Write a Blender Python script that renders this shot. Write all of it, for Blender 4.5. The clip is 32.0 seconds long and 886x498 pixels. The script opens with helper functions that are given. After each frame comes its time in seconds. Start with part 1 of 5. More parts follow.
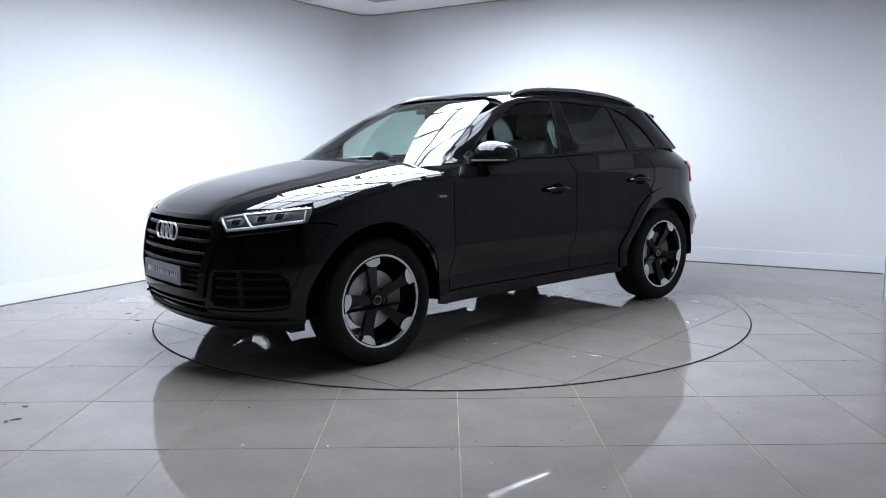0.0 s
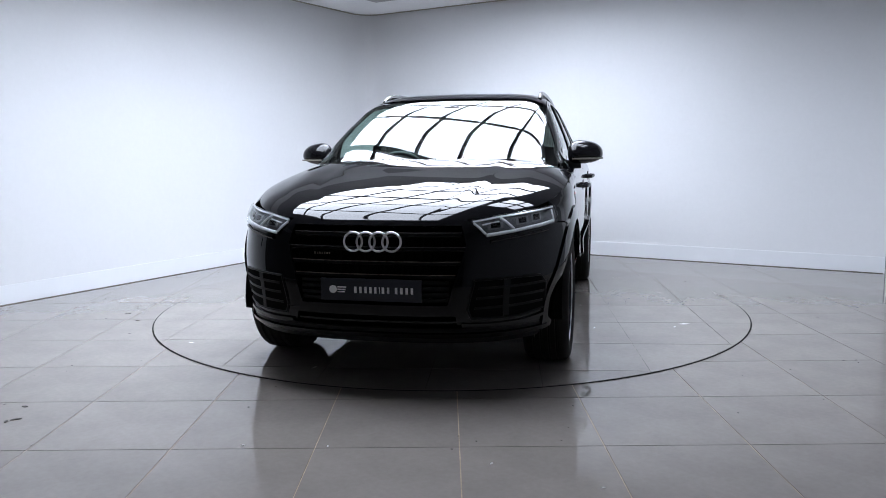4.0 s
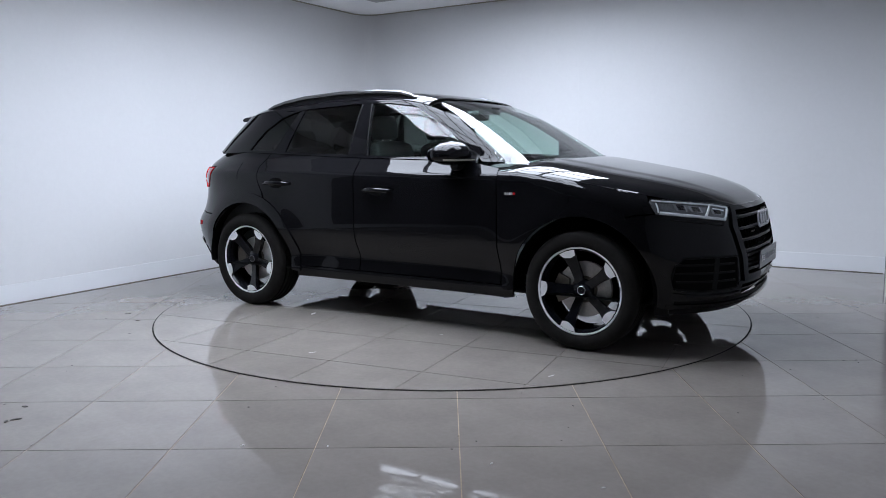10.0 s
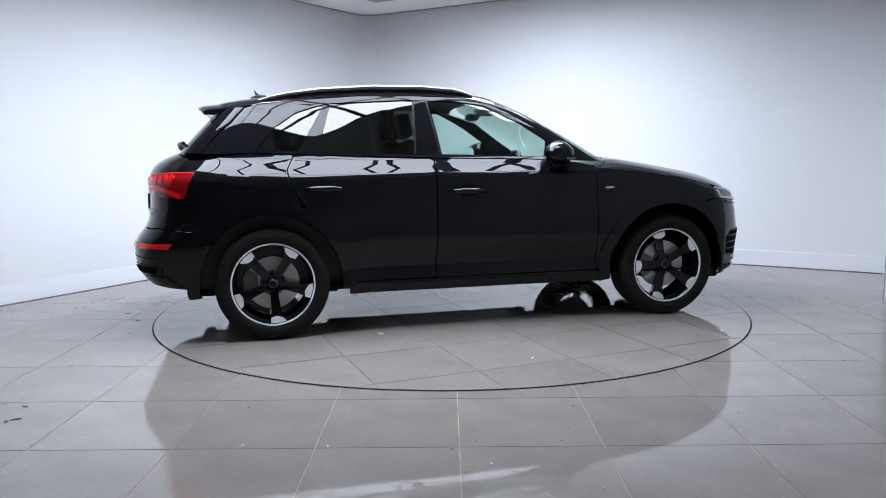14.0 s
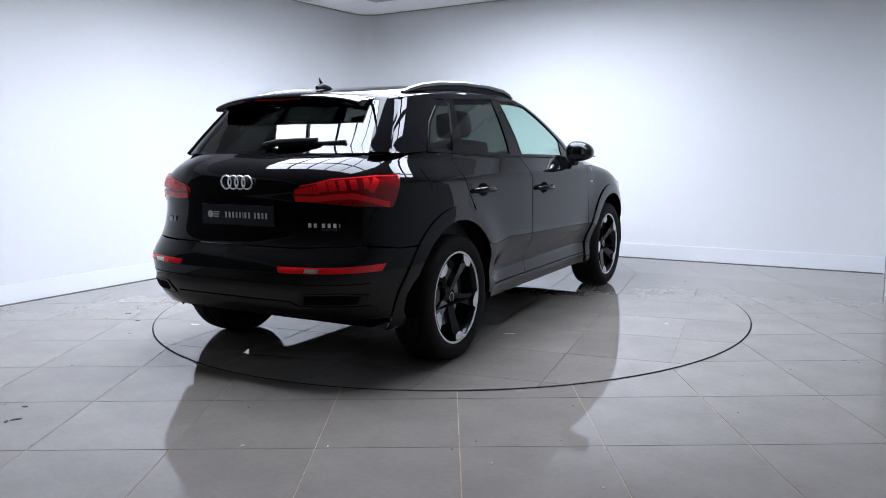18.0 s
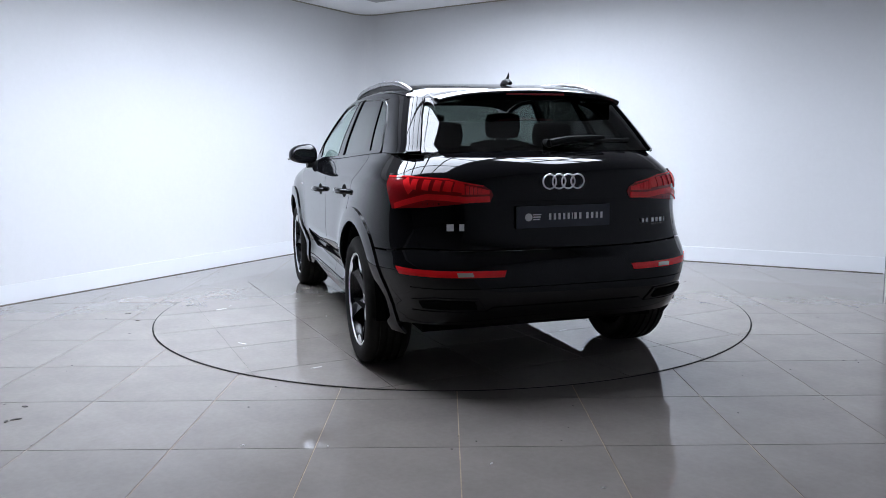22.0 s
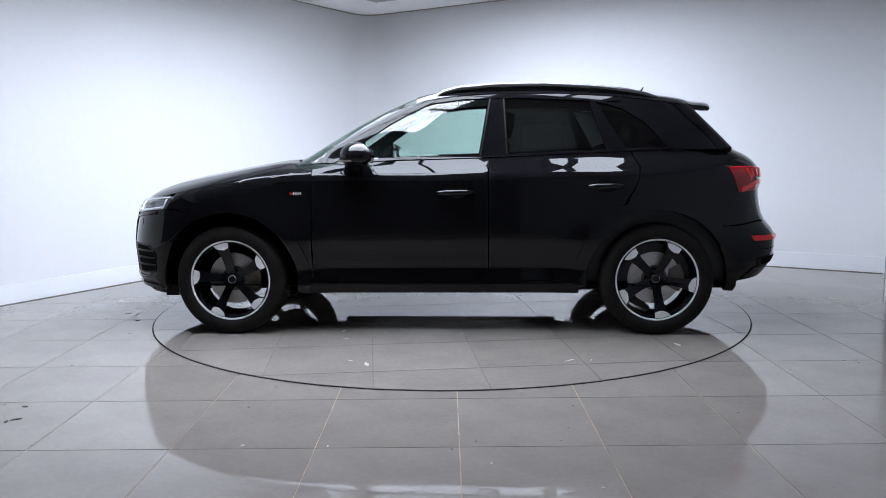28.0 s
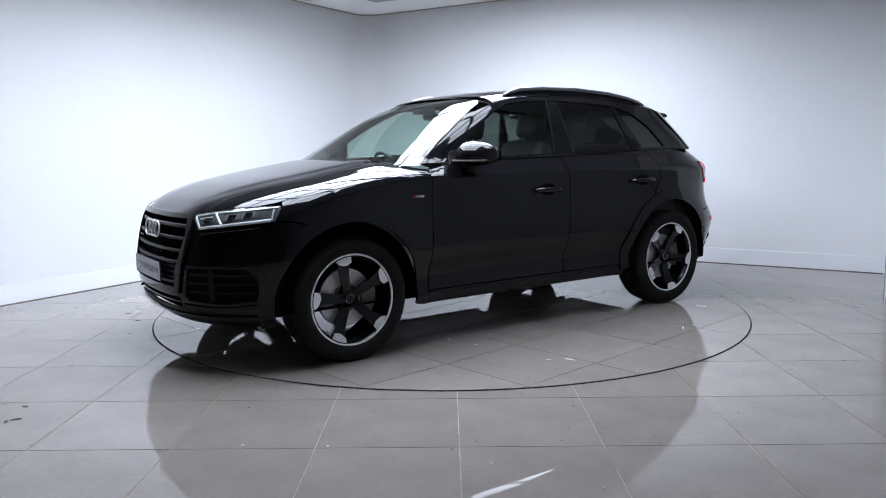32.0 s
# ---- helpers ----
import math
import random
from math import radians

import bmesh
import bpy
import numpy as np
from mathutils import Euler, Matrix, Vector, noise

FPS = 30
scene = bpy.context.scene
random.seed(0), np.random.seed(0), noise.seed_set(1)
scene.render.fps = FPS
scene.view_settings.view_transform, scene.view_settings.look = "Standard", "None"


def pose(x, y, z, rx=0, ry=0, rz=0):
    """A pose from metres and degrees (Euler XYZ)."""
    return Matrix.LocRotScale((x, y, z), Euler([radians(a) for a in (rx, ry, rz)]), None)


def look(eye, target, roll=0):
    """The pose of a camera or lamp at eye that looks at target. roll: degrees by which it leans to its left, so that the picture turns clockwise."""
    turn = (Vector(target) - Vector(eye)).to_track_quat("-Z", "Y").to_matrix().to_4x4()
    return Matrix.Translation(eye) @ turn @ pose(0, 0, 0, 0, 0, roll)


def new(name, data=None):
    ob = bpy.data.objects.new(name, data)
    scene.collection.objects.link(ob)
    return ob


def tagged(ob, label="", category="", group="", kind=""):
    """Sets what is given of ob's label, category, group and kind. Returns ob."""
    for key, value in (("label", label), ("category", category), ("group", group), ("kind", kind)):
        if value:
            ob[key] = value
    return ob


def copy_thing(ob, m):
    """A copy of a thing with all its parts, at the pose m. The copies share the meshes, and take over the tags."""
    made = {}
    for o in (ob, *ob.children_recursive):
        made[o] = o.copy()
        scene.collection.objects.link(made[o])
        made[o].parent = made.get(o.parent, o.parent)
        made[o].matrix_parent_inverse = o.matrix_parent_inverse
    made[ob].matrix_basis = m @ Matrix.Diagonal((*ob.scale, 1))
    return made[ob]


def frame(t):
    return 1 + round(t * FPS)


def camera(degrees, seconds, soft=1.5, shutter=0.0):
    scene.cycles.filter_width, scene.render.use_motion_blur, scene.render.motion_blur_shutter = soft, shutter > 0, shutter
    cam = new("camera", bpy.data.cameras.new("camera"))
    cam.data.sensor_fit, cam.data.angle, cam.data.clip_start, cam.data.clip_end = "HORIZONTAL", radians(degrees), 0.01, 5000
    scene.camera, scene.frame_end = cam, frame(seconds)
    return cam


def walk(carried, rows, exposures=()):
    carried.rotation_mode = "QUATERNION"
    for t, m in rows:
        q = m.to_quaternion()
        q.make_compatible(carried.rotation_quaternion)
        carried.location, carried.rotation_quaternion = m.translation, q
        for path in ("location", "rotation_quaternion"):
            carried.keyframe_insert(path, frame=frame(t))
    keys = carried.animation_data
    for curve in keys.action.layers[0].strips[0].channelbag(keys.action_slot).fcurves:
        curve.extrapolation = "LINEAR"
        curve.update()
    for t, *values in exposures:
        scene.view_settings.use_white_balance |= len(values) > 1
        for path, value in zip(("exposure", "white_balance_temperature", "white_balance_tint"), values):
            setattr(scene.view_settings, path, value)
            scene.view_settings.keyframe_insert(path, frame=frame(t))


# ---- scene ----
# ---------------------------------------------------------------- camera
EYE = Vector((0.0, -6.065, 1.235))
YAW, PITCH = radians(-0.54), radians(-7.43)
AIM = EYE + Vector((math.sin(YAW) * math.cos(PITCH), math.cos(YAW) * math.cos(PITCH), math.sin(PITCH)))
cam = camera(59.44, 32.0, soft=0.6)
EXPOSURES = [(0, 0.08), (2.4, 0.05), (3.4, -0.05), (5.5, -0.44), (8, -0.48), (9, -0.44), (10, -0.47), (11, -0.06), (13, -0.06), (17, -0.04), (20, -0.06), (23, -0.10), (24, -0.04), (28, -0.06), (32, -0.04)]
walk(cam, [(0, look(EYE, AIM, -0.57)), (32, look(EYE, AIM, -0.57))], EXPOSURES)

# ---------------------------------------------------------------- world and light
world = bpy.data.worlds.new("world")
scene.world = world
world.use_nodes = True
world.node_tree.nodes["Background"].inputs[0].default_value = (0.75, 0.82, 1.0, 1)
world.node_tree.nodes["Background"].inputs[1].default_value = 0.3
LIGHT_STRENGTH = 18.9

# ---------------------------------------------------------------- plan of the room
CORNER = Vector((-1.104, 4.398, 0))
U = Vector((0.861, -0.508, 0)).normalized()      # along the right-hand wall
V = Vector((-0.508, -0.861, 0)).normalized()     # along the left-hand wall
CEIL = 2.95
RING = 2.222                                     # radius of the turntable
TILE = 0.603                                     # across the view
TILE_V = 0.629                                   # along the view
WELLS = ((1.72, 4.08, 1.40, 5.55, 5, 6), (4.20, 4.66, 3.10, 3.90, 1, 2), (4.74, 5.08, 3.10, 3.90, 1, 2))   # light openings in the ceiling
WELL_Z = 2.96
GRID_TURN = 0.26
GRID_X, GRID_Y = 0.018, -0.454


def uv(u, v, z=0.0):
    p = CORNER + U * u + V * v
    return Vector((p.x, p.y, z))


# ---------------------------------------------------------------- materials
def material(name, colour, rough=0.5, metal=0.0, grain=0.0, grain_scale=40.0, stain=0.0, stain_scale=2.5, bump=0.0, bump_scale=200.0,
             coat=0.0, coat_ior=1.5, specular=0.5, ior=1.5, rough_var=0.0, random_value=0.0, emission=0.0):
    m = bpy.data.materials.new(name)
    m.use_nodes = True
    nt = m.node_tree
    b = nt.nodes["Principled BSDF"]
    b.inputs["Roughness"].default_value = rough
    b.inputs["Metallic"].default_value = metal
    b.inputs["IOR"].default_value = ior
    b.inputs["Coat Weight"].default_value = coat
    b.inputs["Coat Roughness"].default_value = 0.015
    b.inputs["Specular IOR Level"].default_value = specular
    b.inputs["Coat IOR"].default_value = coat_ior
    b.inputs["Base Color"].default_value = (*colour, 1)
    if emission:
        b.inputs["Emission Color"].default_value = (*colour, 1)
        b.inputs["Emission Strength"].default_value = emission
    coord = nt.nodes.new("ShaderNodeTexCoord")
    value = None

    def noise_node(scale, detail, rough_n=0.6):
        n = nt.nodes.new("ShaderNodeTexNoise")
        n.inputs["Scale"].default_value, n.inputs["Detail"].default_value, n.inputs["Roughness"].default_value = scale, detail, rough_n
        nt.links.new(coord.outputs["Object"], n.inputs["Vector"])
        return n

    def scaled(sock, amount, base=1.0):
        mr = nt.nodes.new("ShaderNodeMapRange")
        mr.inputs["From Min"].default_value, mr.inputs["From Max"].default_value = 0.25, 0.75
        mr.inputs["To Min"].default_value, mr.inputs["To Max"].default_value = base - amount, base + amount
        nt.links.new(sock, mr.inputs["Value"])
        return mr.outputs["Result"]

    def times(a, c):
        n = nt.nodes.new("ShaderNodeMath")
        n.operation = "MULTIPLY"
        nt.links.new(a, n.inputs[0])
        nt.links.new(c, n.inputs[1])
        return n.outputs[0]
    if grain:
        value = scaled(noise_node(grain_scale, 6).outputs["Fac"], grain)
    if stain:
        v = scaled(noise_node(stain_scale, 5).outputs["Fac"], stain)
        value = v if value is None else times(value, v)
    if random_value:
        info = nt.nodes.new("ShaderNodeObjectInfo")
        mr = nt.nodes.new("ShaderNodeMapRange")
        mr.inputs["To Min"].default_value, mr.inputs["To Max"].default_value = 1 - random_value, 1 + random_value
        nt.links.new(info.outputs["Random"], mr.inputs["Value"])
        value = mr.outputs["Result"] if value is None else times(value, mr.outputs["Result"])
    if value is not None:
        h = nt.nodes.new("ShaderNodeHueSaturation")
        h.inputs["Color"].default_value = (*colour, 1)
        nt.links.new(value, h.inputs["Value"])
        nt.links.new(h.outputs["Color"], b.inputs["Base Color"])
    if rough_var:
        nt.links.new(scaled(noise_node(stain_scale * 2.3, 6).outputs["Fac"], rough_var, rough), b.inputs["Roughness"])
    if bump:
        bp = nt.nodes.new("ShaderNodeBump")
        bp.inputs["Strength"].default_value, bp.inputs["Distance"].default_value = bump, 0.002
        nt.links.new(noise_node(bump_scale, 4).outputs["Fac"], bp.inputs["Height"])
        nt.links.new(bp.outputs["Normal"], b.inputs["Normal"])
    return m


def glass_material(name, tint, gloss=0.075):
    """Thin automotive glass: tinted transparency with a mirror-like gloss by Fresnel."""
    m = bpy.data.materials.new(name)
    m.use_nodes = True
    nt = m.node_tree
    nt.nodes.remove(nt.nodes["Principled BSDF"])
    out = nt.nodes["Material Output"]
    tr = nt.nodes.new("ShaderNodeBsdfTransparent")
    tr.inputs["Color"].default_value = (*tint, 1)
    gl = nt.nodes.new("ShaderNodeBsdfGlossy")
    gl.inputs["Roughness"].default_value = 0.0
    lw = nt.nodes.new("ShaderNodeLayerWeight")
    lw.inputs["Blend"].default_value = 0.5
    power = nt.nodes.new("ShaderNodeMath")
    power.operation, power.inputs[1].default_value = "POWER", 5.0
    nt.links.new(lw.outputs["Facing"], power.inputs[0])
    fr = nt.nodes.new("ShaderNodeMath")
    fr.operation, fr.inputs[1].default_value, fr.inputs[2].default_value = "MULTIPLY_ADD", 1 - gloss, gloss
    nt.links.new(power.outputs[0], fr.inputs[0])
    mix = nt.nodes.new("ShaderNodeMixShader")
    nt.links.new(fr.outputs[0], mix.inputs[0])
    nt.links.new(tr.outputs[0], mix.inputs[1])
    nt.links.new(gl.outputs[0], mix.inputs[2])
    nt.links.new(mix.outputs[0], out.inputs["Surface"])
    return m


M_WALL = material("white_wall_paint", (0.66, 0.665, 0.675), 0.75, grain=0.015, grain_scale=25, stain=0.02, stain_scale=0.8, bump=0.05, bump_scale=120)
M_SKIRT = material("white_skirting_gloss", (0.72, 0.73, 0.75), 0.4, stain=0.03, stain_scale=2)
M_CEIL = material("ceiling_paint", (0.80, 0.805, 0.815), 0.8, grain=0.02, stain=0.03)
# unseen part of the ceiling, grey chosen to hold down bounced light
M_CEIL_DARK = material("grey_ceiling_boards", (0.36, 0.36, 0.365), 0.8, grain=0.05, stain=0.1)
M_CURTAIN = material("grey_side_curtain", (0.18, 0.18, 0.19), 0.9, grain=0.1, grain_scale=8)
M_RETURN = material("off_white_return", (0.66, 0.66, 0.67), 0.8, grain=0.03, stain=0.05)
M_SHADE = material("dark_grey_curtain", (0.072, 0.072, 0.077), 0.9, grain=0.2, grain_scale=8)
M_TRIM = material("ceiling_trim", (0.35, 0.34, 0.28), 0.6, grain=0.1)
M_TILE = material("grey_porcelain_tile", (0.225, 0.203, 0.184), 0.011, specular=0.55, grain=0.06, grain_scale=38, stain=0.12, stain_scale=2.6, rough_var=0.005, random_value=0.05)
M_GROUT = material("tan_grout", (0.30, 0.23, 0.16), 0.85, grain=0.25, grain_scale=60, stain=0.35, stain_scale=5)
# dirty grout, its colour darkened further for the shadow in the joints
M_JOINT = material("dark_dirty_grout", (0.10, 0.085, 0.068), 0.85, grain=0.4, grain_scale=60, stain=0.6, stain_scale=4)
M_GAP = material("dark_gap", (0.008, 0.008, 0.008), 0.9, specular=0.05, grain=0.2)
M_LIGHT = material("bright_light_panel", (0.78, 0.853, 1.0), 0.5, emission=LIGHT_STRENGTH)
M_BAR = material("black_light_bar", (0.02, 0.02, 0.022), 0.5, grain=0.1)


# ---------------------------------------------------------------- mesh helpers
def mesh_object(name, verts, faces, mat, parent=None, label="", smooth=False, normals=None):
    me = bpy.data.meshes.new(name)
    me.from_pydata([tuple(v) for v in verts], [], faces)
    for m in (mat if isinstance(mat, (list, tuple)) else [mat]):
        me.materials.append(m)
    if smooth:
        me.polygons.foreach_set("use_smooth", [True] * len(me.polygons))
    me.update()
    if normals is not None:
        me.normals_split_custom_set_from_vertices([tuple(n) for n in normals])
    ob = new(name, me)
    if parent:
        ob.parent = parent
    if label:
        tagged(ob, label)
    return ob


def part(name, bm, mat, parent=None, label="", smooth=False, bevel=0.0, angle=40):
    """Links a bmesh as one mesh object under a thing or a part."""
    if bevel:
        sharp = [e for e in bm.edges if len(e.link_faces) == 2 and e.calc_face_angle(0) > 0.5]
        bmesh.ops.bevel(bm, geom=sharp, offset=bevel, segments=2, affect="EDGES", profile=0.5, clamp_overlap=True)
    bmesh.ops.recalc_face_normals(bm, faces=bm.faces)
    me = bpy.data.meshes.new(name)
    if smooth or bevel:
        for f in bm.faces:
            f.smooth = True
        for e in bm.edges:
            if len(e.link_faces) == 2 and e.calc_face_angle(0) > radians(angle):
                e.smooth = False
    bm.to_mesh(me)
    bm.free()
    me.materials.append(mat)
    ob = new(name, me)
    if parent:
        ob.parent = parent
    if label:
        tagged(ob, label)
    return ob


def box(bm, x0, x1, y0, y1, z0, z1, m=None):
    vs = [bm.verts.new((x, y, z)) for x in (x0, x1) for y in (y0, y1) for z in (z0, z1)]
    for f in ((0, 1, 3, 2), (4, 6, 7, 5), (0, 4, 5, 1), (2, 3, 7, 6), (0, 2, 6, 4), (1, 5, 7, 3)):
        bm.faces.new([vs[i] for i in f])
    if m is not None:
        for v in vs:
            v.co = m @ v.co
    return vs


def prism(bm, poly, z0, z1, m=None):
    """Upright prism over a 2D polygon."""
    lo = [bm.verts.new((x, y, z0)) for x, y in poly]
    hi = [bm.verts.new((x, y, z1)) for x, y in poly]
    bm.faces.new(hi)
    bm.faces.new(lo[::-1])
    n = len(poly)
    for i in range(n):
        bm.faces.new((lo[i], lo[(i + 1) % n], hi[(i + 1) % n], hi[i]))
    if m is not None:
        for v in lo + hi:
            v.co = m @ v.co


def lathe(bm, profile, seg, m=None, close=False):
    """Turns (radius, axial) pairs round the y axis."""
    rings = []
    for r, a in profile:
        rings.append([bm.verts.new((r * math.cos(2 * math.pi * k / seg), a, r * math.sin(2 * math.pi * k / seg))) for k in range(seg)])
    pairs = list(zip(rings, rings[1:])) + ([(rings[-1], rings[0])] if close else [])
    for p, q in pairs:
        for k in range(seg):
            bm.faces.new((p[k], p[(k + 1) % seg], q[(k + 1) % seg], q[k]))
    if m is not None:
        for ring in rings:
            for v in ring:
                v.co = m @ v.co
    return rings


def tube(bm, points, radius, seg=8, caps=True):
    """Round bar along a line of points; radius may be a list."""
    pts = [Vector(p) for p in points]
    rad = radius if isinstance(radius, (list, tuple)) else [radius] * len(pts)
    rings, ref = [], None
    for i, p in enumerate(pts):
        d = (pts[min(i + 1, len(pts) - 1)] - pts[max(i - 1, 0)]).normalized()
        if ref is None:
            ref = d.orthogonal().normalized()
        ref = (ref - d * ref.dot(d)).normalized()
        o = d.cross(ref)
        rings.append([bm.verts.new(p + (ref * math.cos(2 * math.pi * k / seg) + o * math.sin(2 * math.pi * k / seg)) * rad[i]) for k in range(seg)])
    for a, b in zip(rings, rings[1:]):
        for k in range(seg):
            bm.faces.new((a[k], a[(k + 1) % seg], b[(k + 1) % seg], b[k]))
    if caps:
        bm.faces.new(rings[0][::-1])
        bm.faces.new(rings[-1])


def clip_convex(poly, a, b, c):
    """Keeps the side a*x + b*y <= c of a convex polygon."""
    out = []
    for i, p in enumerate(poly):
        q = poly[(i + 1) % len(poly)]
        dp, dq = a * p[0] + b * p[1] - c, a * q[0] + b * q[1] - c
        if dp <= 0:
            out.append(p)
        if (dp < 0 < dq) or (dq < 0 < dp):
            t = dp / (dp - dq)
            out.append((p[0] + t * (q[0] - p[0]), p[1] + t * (q[1] - p[1])))
    return out


def clip_circle(poly, r, steps=120):
    for k in range(steps):
        a = 2 * math.pi * k / steps
        poly = clip_convex(poly, math.cos(a), math.sin(a), r)
        if len(poly) < 3:
            return []
    return poly


# ---------------------------------------------------------------- room shell
def wall_slab(name, pts, height, thick, label, mat=None, z0=0.0):
    """Upright slab along a plan line, thickened away from the room (to the left of the line)."""
    bm = bmesh.new()
    pts = [Vector((p.x, p.y)) for p in pts]
    outer = []
    for i, p in enumerate(pts):
        d = (pts[min(i + 1, len(pts) - 1)] - pts[max(i - 1, 0)]).normalized()
        outer.append(p + Vector((-d.y, d.x)) * thick)
    n = len(pts)
    cols = [[bm.verts.new((q.x, q.y, z)) for q, z in ((a, z0), (a, z0 + height), (b, z0 + height), (b, z0))] for a, b in zip(pts, outer)]
    for a, b in zip(cols, cols[1:]):
        for k in range(4):
            bm.faces.new((a[k], a[(k + 1) % 4], b[(k + 1) % 4], b[k]))
    bm.faces.new(cols[0][::-1])
    bm.faces.new(cols[-1])
    ob = part(name, bm, mat or M_WALL, smooth=True, angle=30)
    return tagged(ob, label, kind="structure")


def build_room():
    r = 0.30
    arc = [uv(r - r * math.cos(a), r - r * math.sin(a)) for a in [math.pi / 2 * k / 12 for k in range(13)]]
    left = [uv(0, 6.9), uv(0, 4.0), uv(0, 2.0)] + arc[:7]
    right = arc[6:] + [uv(2.0, 0), uv(4.0, 0), uv(6.10, 0)]
    wall_slab("wall_left", left, CEIL + 0.05, 0.15, "plain white painted studio wall with a rounded corner")
    wr = wall_slab("wall_right", right, CEIL + 0.05, 0.15, "plain white painted studio wall behind the turntable")
    # board joints that show faintly through the paint
    for u, z0, z1 in ((5.42, .17, 1.25), (2.98, .17, 2.6)):
        bm = bmesh.new()
        prism(bm, [tuple(uv(u + a, b).xy) for a, b in ((-.002, -.001), (.002, -.001), (.002, .0012), (-.002, .0012))], z0, z1)
        part("board_joint", bm, M_WALL, wr)
    bm = bmesh.new()
    prism(bm, [tuple(uv(a, b).xy) for a, b in ((4.1, -.001), (4.95, -.001), (4.95, .0012), (4.1, .0012))], 2.52, 2.524)
    part("board_joint", bm, M_WALL, wr)
    wall_slab("wall_return", [uv(6.104, -0.15), uv(6.145, 1.3)], CEIL + 0.05, 0.2, "white return wall seen edge-on", M_RETURN)
    wall_slab("wall_curtain", [uv(6.147, 1.302), uv(6.33, 7.6)], CEIL + 0.05, 0.2, "grey curtain wall seen edge-on", M_CURTAIN)
    wall_slab("wall_left_back", [uv(0, 13.0), uv(0, 6.905)], CEIL + 0.05, 0.15, "dark grey curtain wall behind the camera", M_SHADE)
    wall_slab("wall_jog", [uv(6.33, 7.605), uv(8.5, 7.605), uv(8.5, 13.0)], CEIL + 0.05, 0.15, "dark grey curtain wall beside the camera", M_SHADE)
    wall_slab("wall_back", [uv(8.5, 13.0), uv(0, 13.0)], CEIL + 0.05, 0.15, "dark grey curtain wall behind the camera", M_SHADE)

    # skirting, a little proud of the walls
    ri = r - 0.016
    arc2 = [uv(r - ri * math.cos(a), r - ri * math.sin(a)) for a in [math.pi / 2 * k / 12 for k in range(13)]]
    wall_slab("baseboard_left", [uv(0.016, 12.9), uv(0.016, 5.0)] + arc2[:7], 0.16, 0.014, "tall white painted skirting board", M_SKIRT)
    wall_slab("baseboard_right", arc2[6:] + [uv(2, 0.016), uv(6.10, 0.016)], 0.16, 0.014, "tall white painted skirting board", M_SKIRT)
    # dark strip that paints the gap's shade where the skirting meets the tiles
    rj = r - 0.018
    arc3 = [uv(r - rj * math.cos(a), r - rj * math.sin(a)) for a in [math.pi / 2 * k / 12 for k in range(13)]]
    wall_slab("trim_joint", [uv(0.018, 6.8), uv(0.018, 5.0)] + arc3 + [uv(2, 0.018), uv(6.09, 0.018)], 0.007, 0.0015, "thin dark strip as the gap shade between skirting and tiles", M_JOINT)
    # ceiling; the field inside the border is unseen, its grey set to cut bounce
    us = sorted({-0.3, 0.70, 8.8} | {w[0] for w in WELLS} | {w[1] for w in WELLS})
    vs = sorted({-0.3, 0.70, 13.3} | {w[2] for w in WELLS} | {w[3] for w in WELLS})
    border, field = bmesh.new(), bmesh.new()
    for u0, u1 in zip(us, us[1:]):
        for v0, v1 in zip(vs, vs[1:]):
            uc, vc = (u0 + u1) / 2, (v0 + v1) / 2
            if not any(w[0] < uc < w[1] and w[2] < vc < w[3] for w in WELLS):
                prism(border if uc < 0.70 or vc < 0.70 else field, [tuple(uv(u, v).xy) for u, v in ((u0, v0), (u0, v1), (u1, v1), (u1, v0))], CEIL, CEIL + 0.12)
    tagged(part("ceiling", field, M_CEIL_DARK), "flat studio ceiling out of view, toned grey to cut bounced light", kind="structure")
    tagged(part("ceiling_border", border, M_CEIL), "off-white ceiling border along the walls", kind="structure")
    bm = bmesh.new()
    ri = r - 0.022
    line = [uv(0.022, 9)] + [uv(r - ri * math.cos(a), r - ri * math.sin(a)) for a in [math.pi / 2 * k / 12 for k in range(13)]] + [uv(6.08, 0.022)]
    tube(bm, [(p.x, p.y, CEIL - 0.004) for p in line], 0.010, 6)
    tagged(part("trim", bm, M_TRIM, smooth=True), "thin dull edge trim between wall and ceiling", kind="structure")
    # ground slab under the tiles
    bm = bmesh.new()
    prism(bm, [tuple(uv(u, v).xy) for u, v in ((-0.4, -0.4), (-0.4, 13.4), (8.9, 13.4), (8.9, -0.4))], -0.2, -0.0025)
    floor = tagged(part("floor", bm, M_GROUT), "polished grey porcelain tile floor with tan grout", kind="structure")
    return floor


FLOOR = build_room()


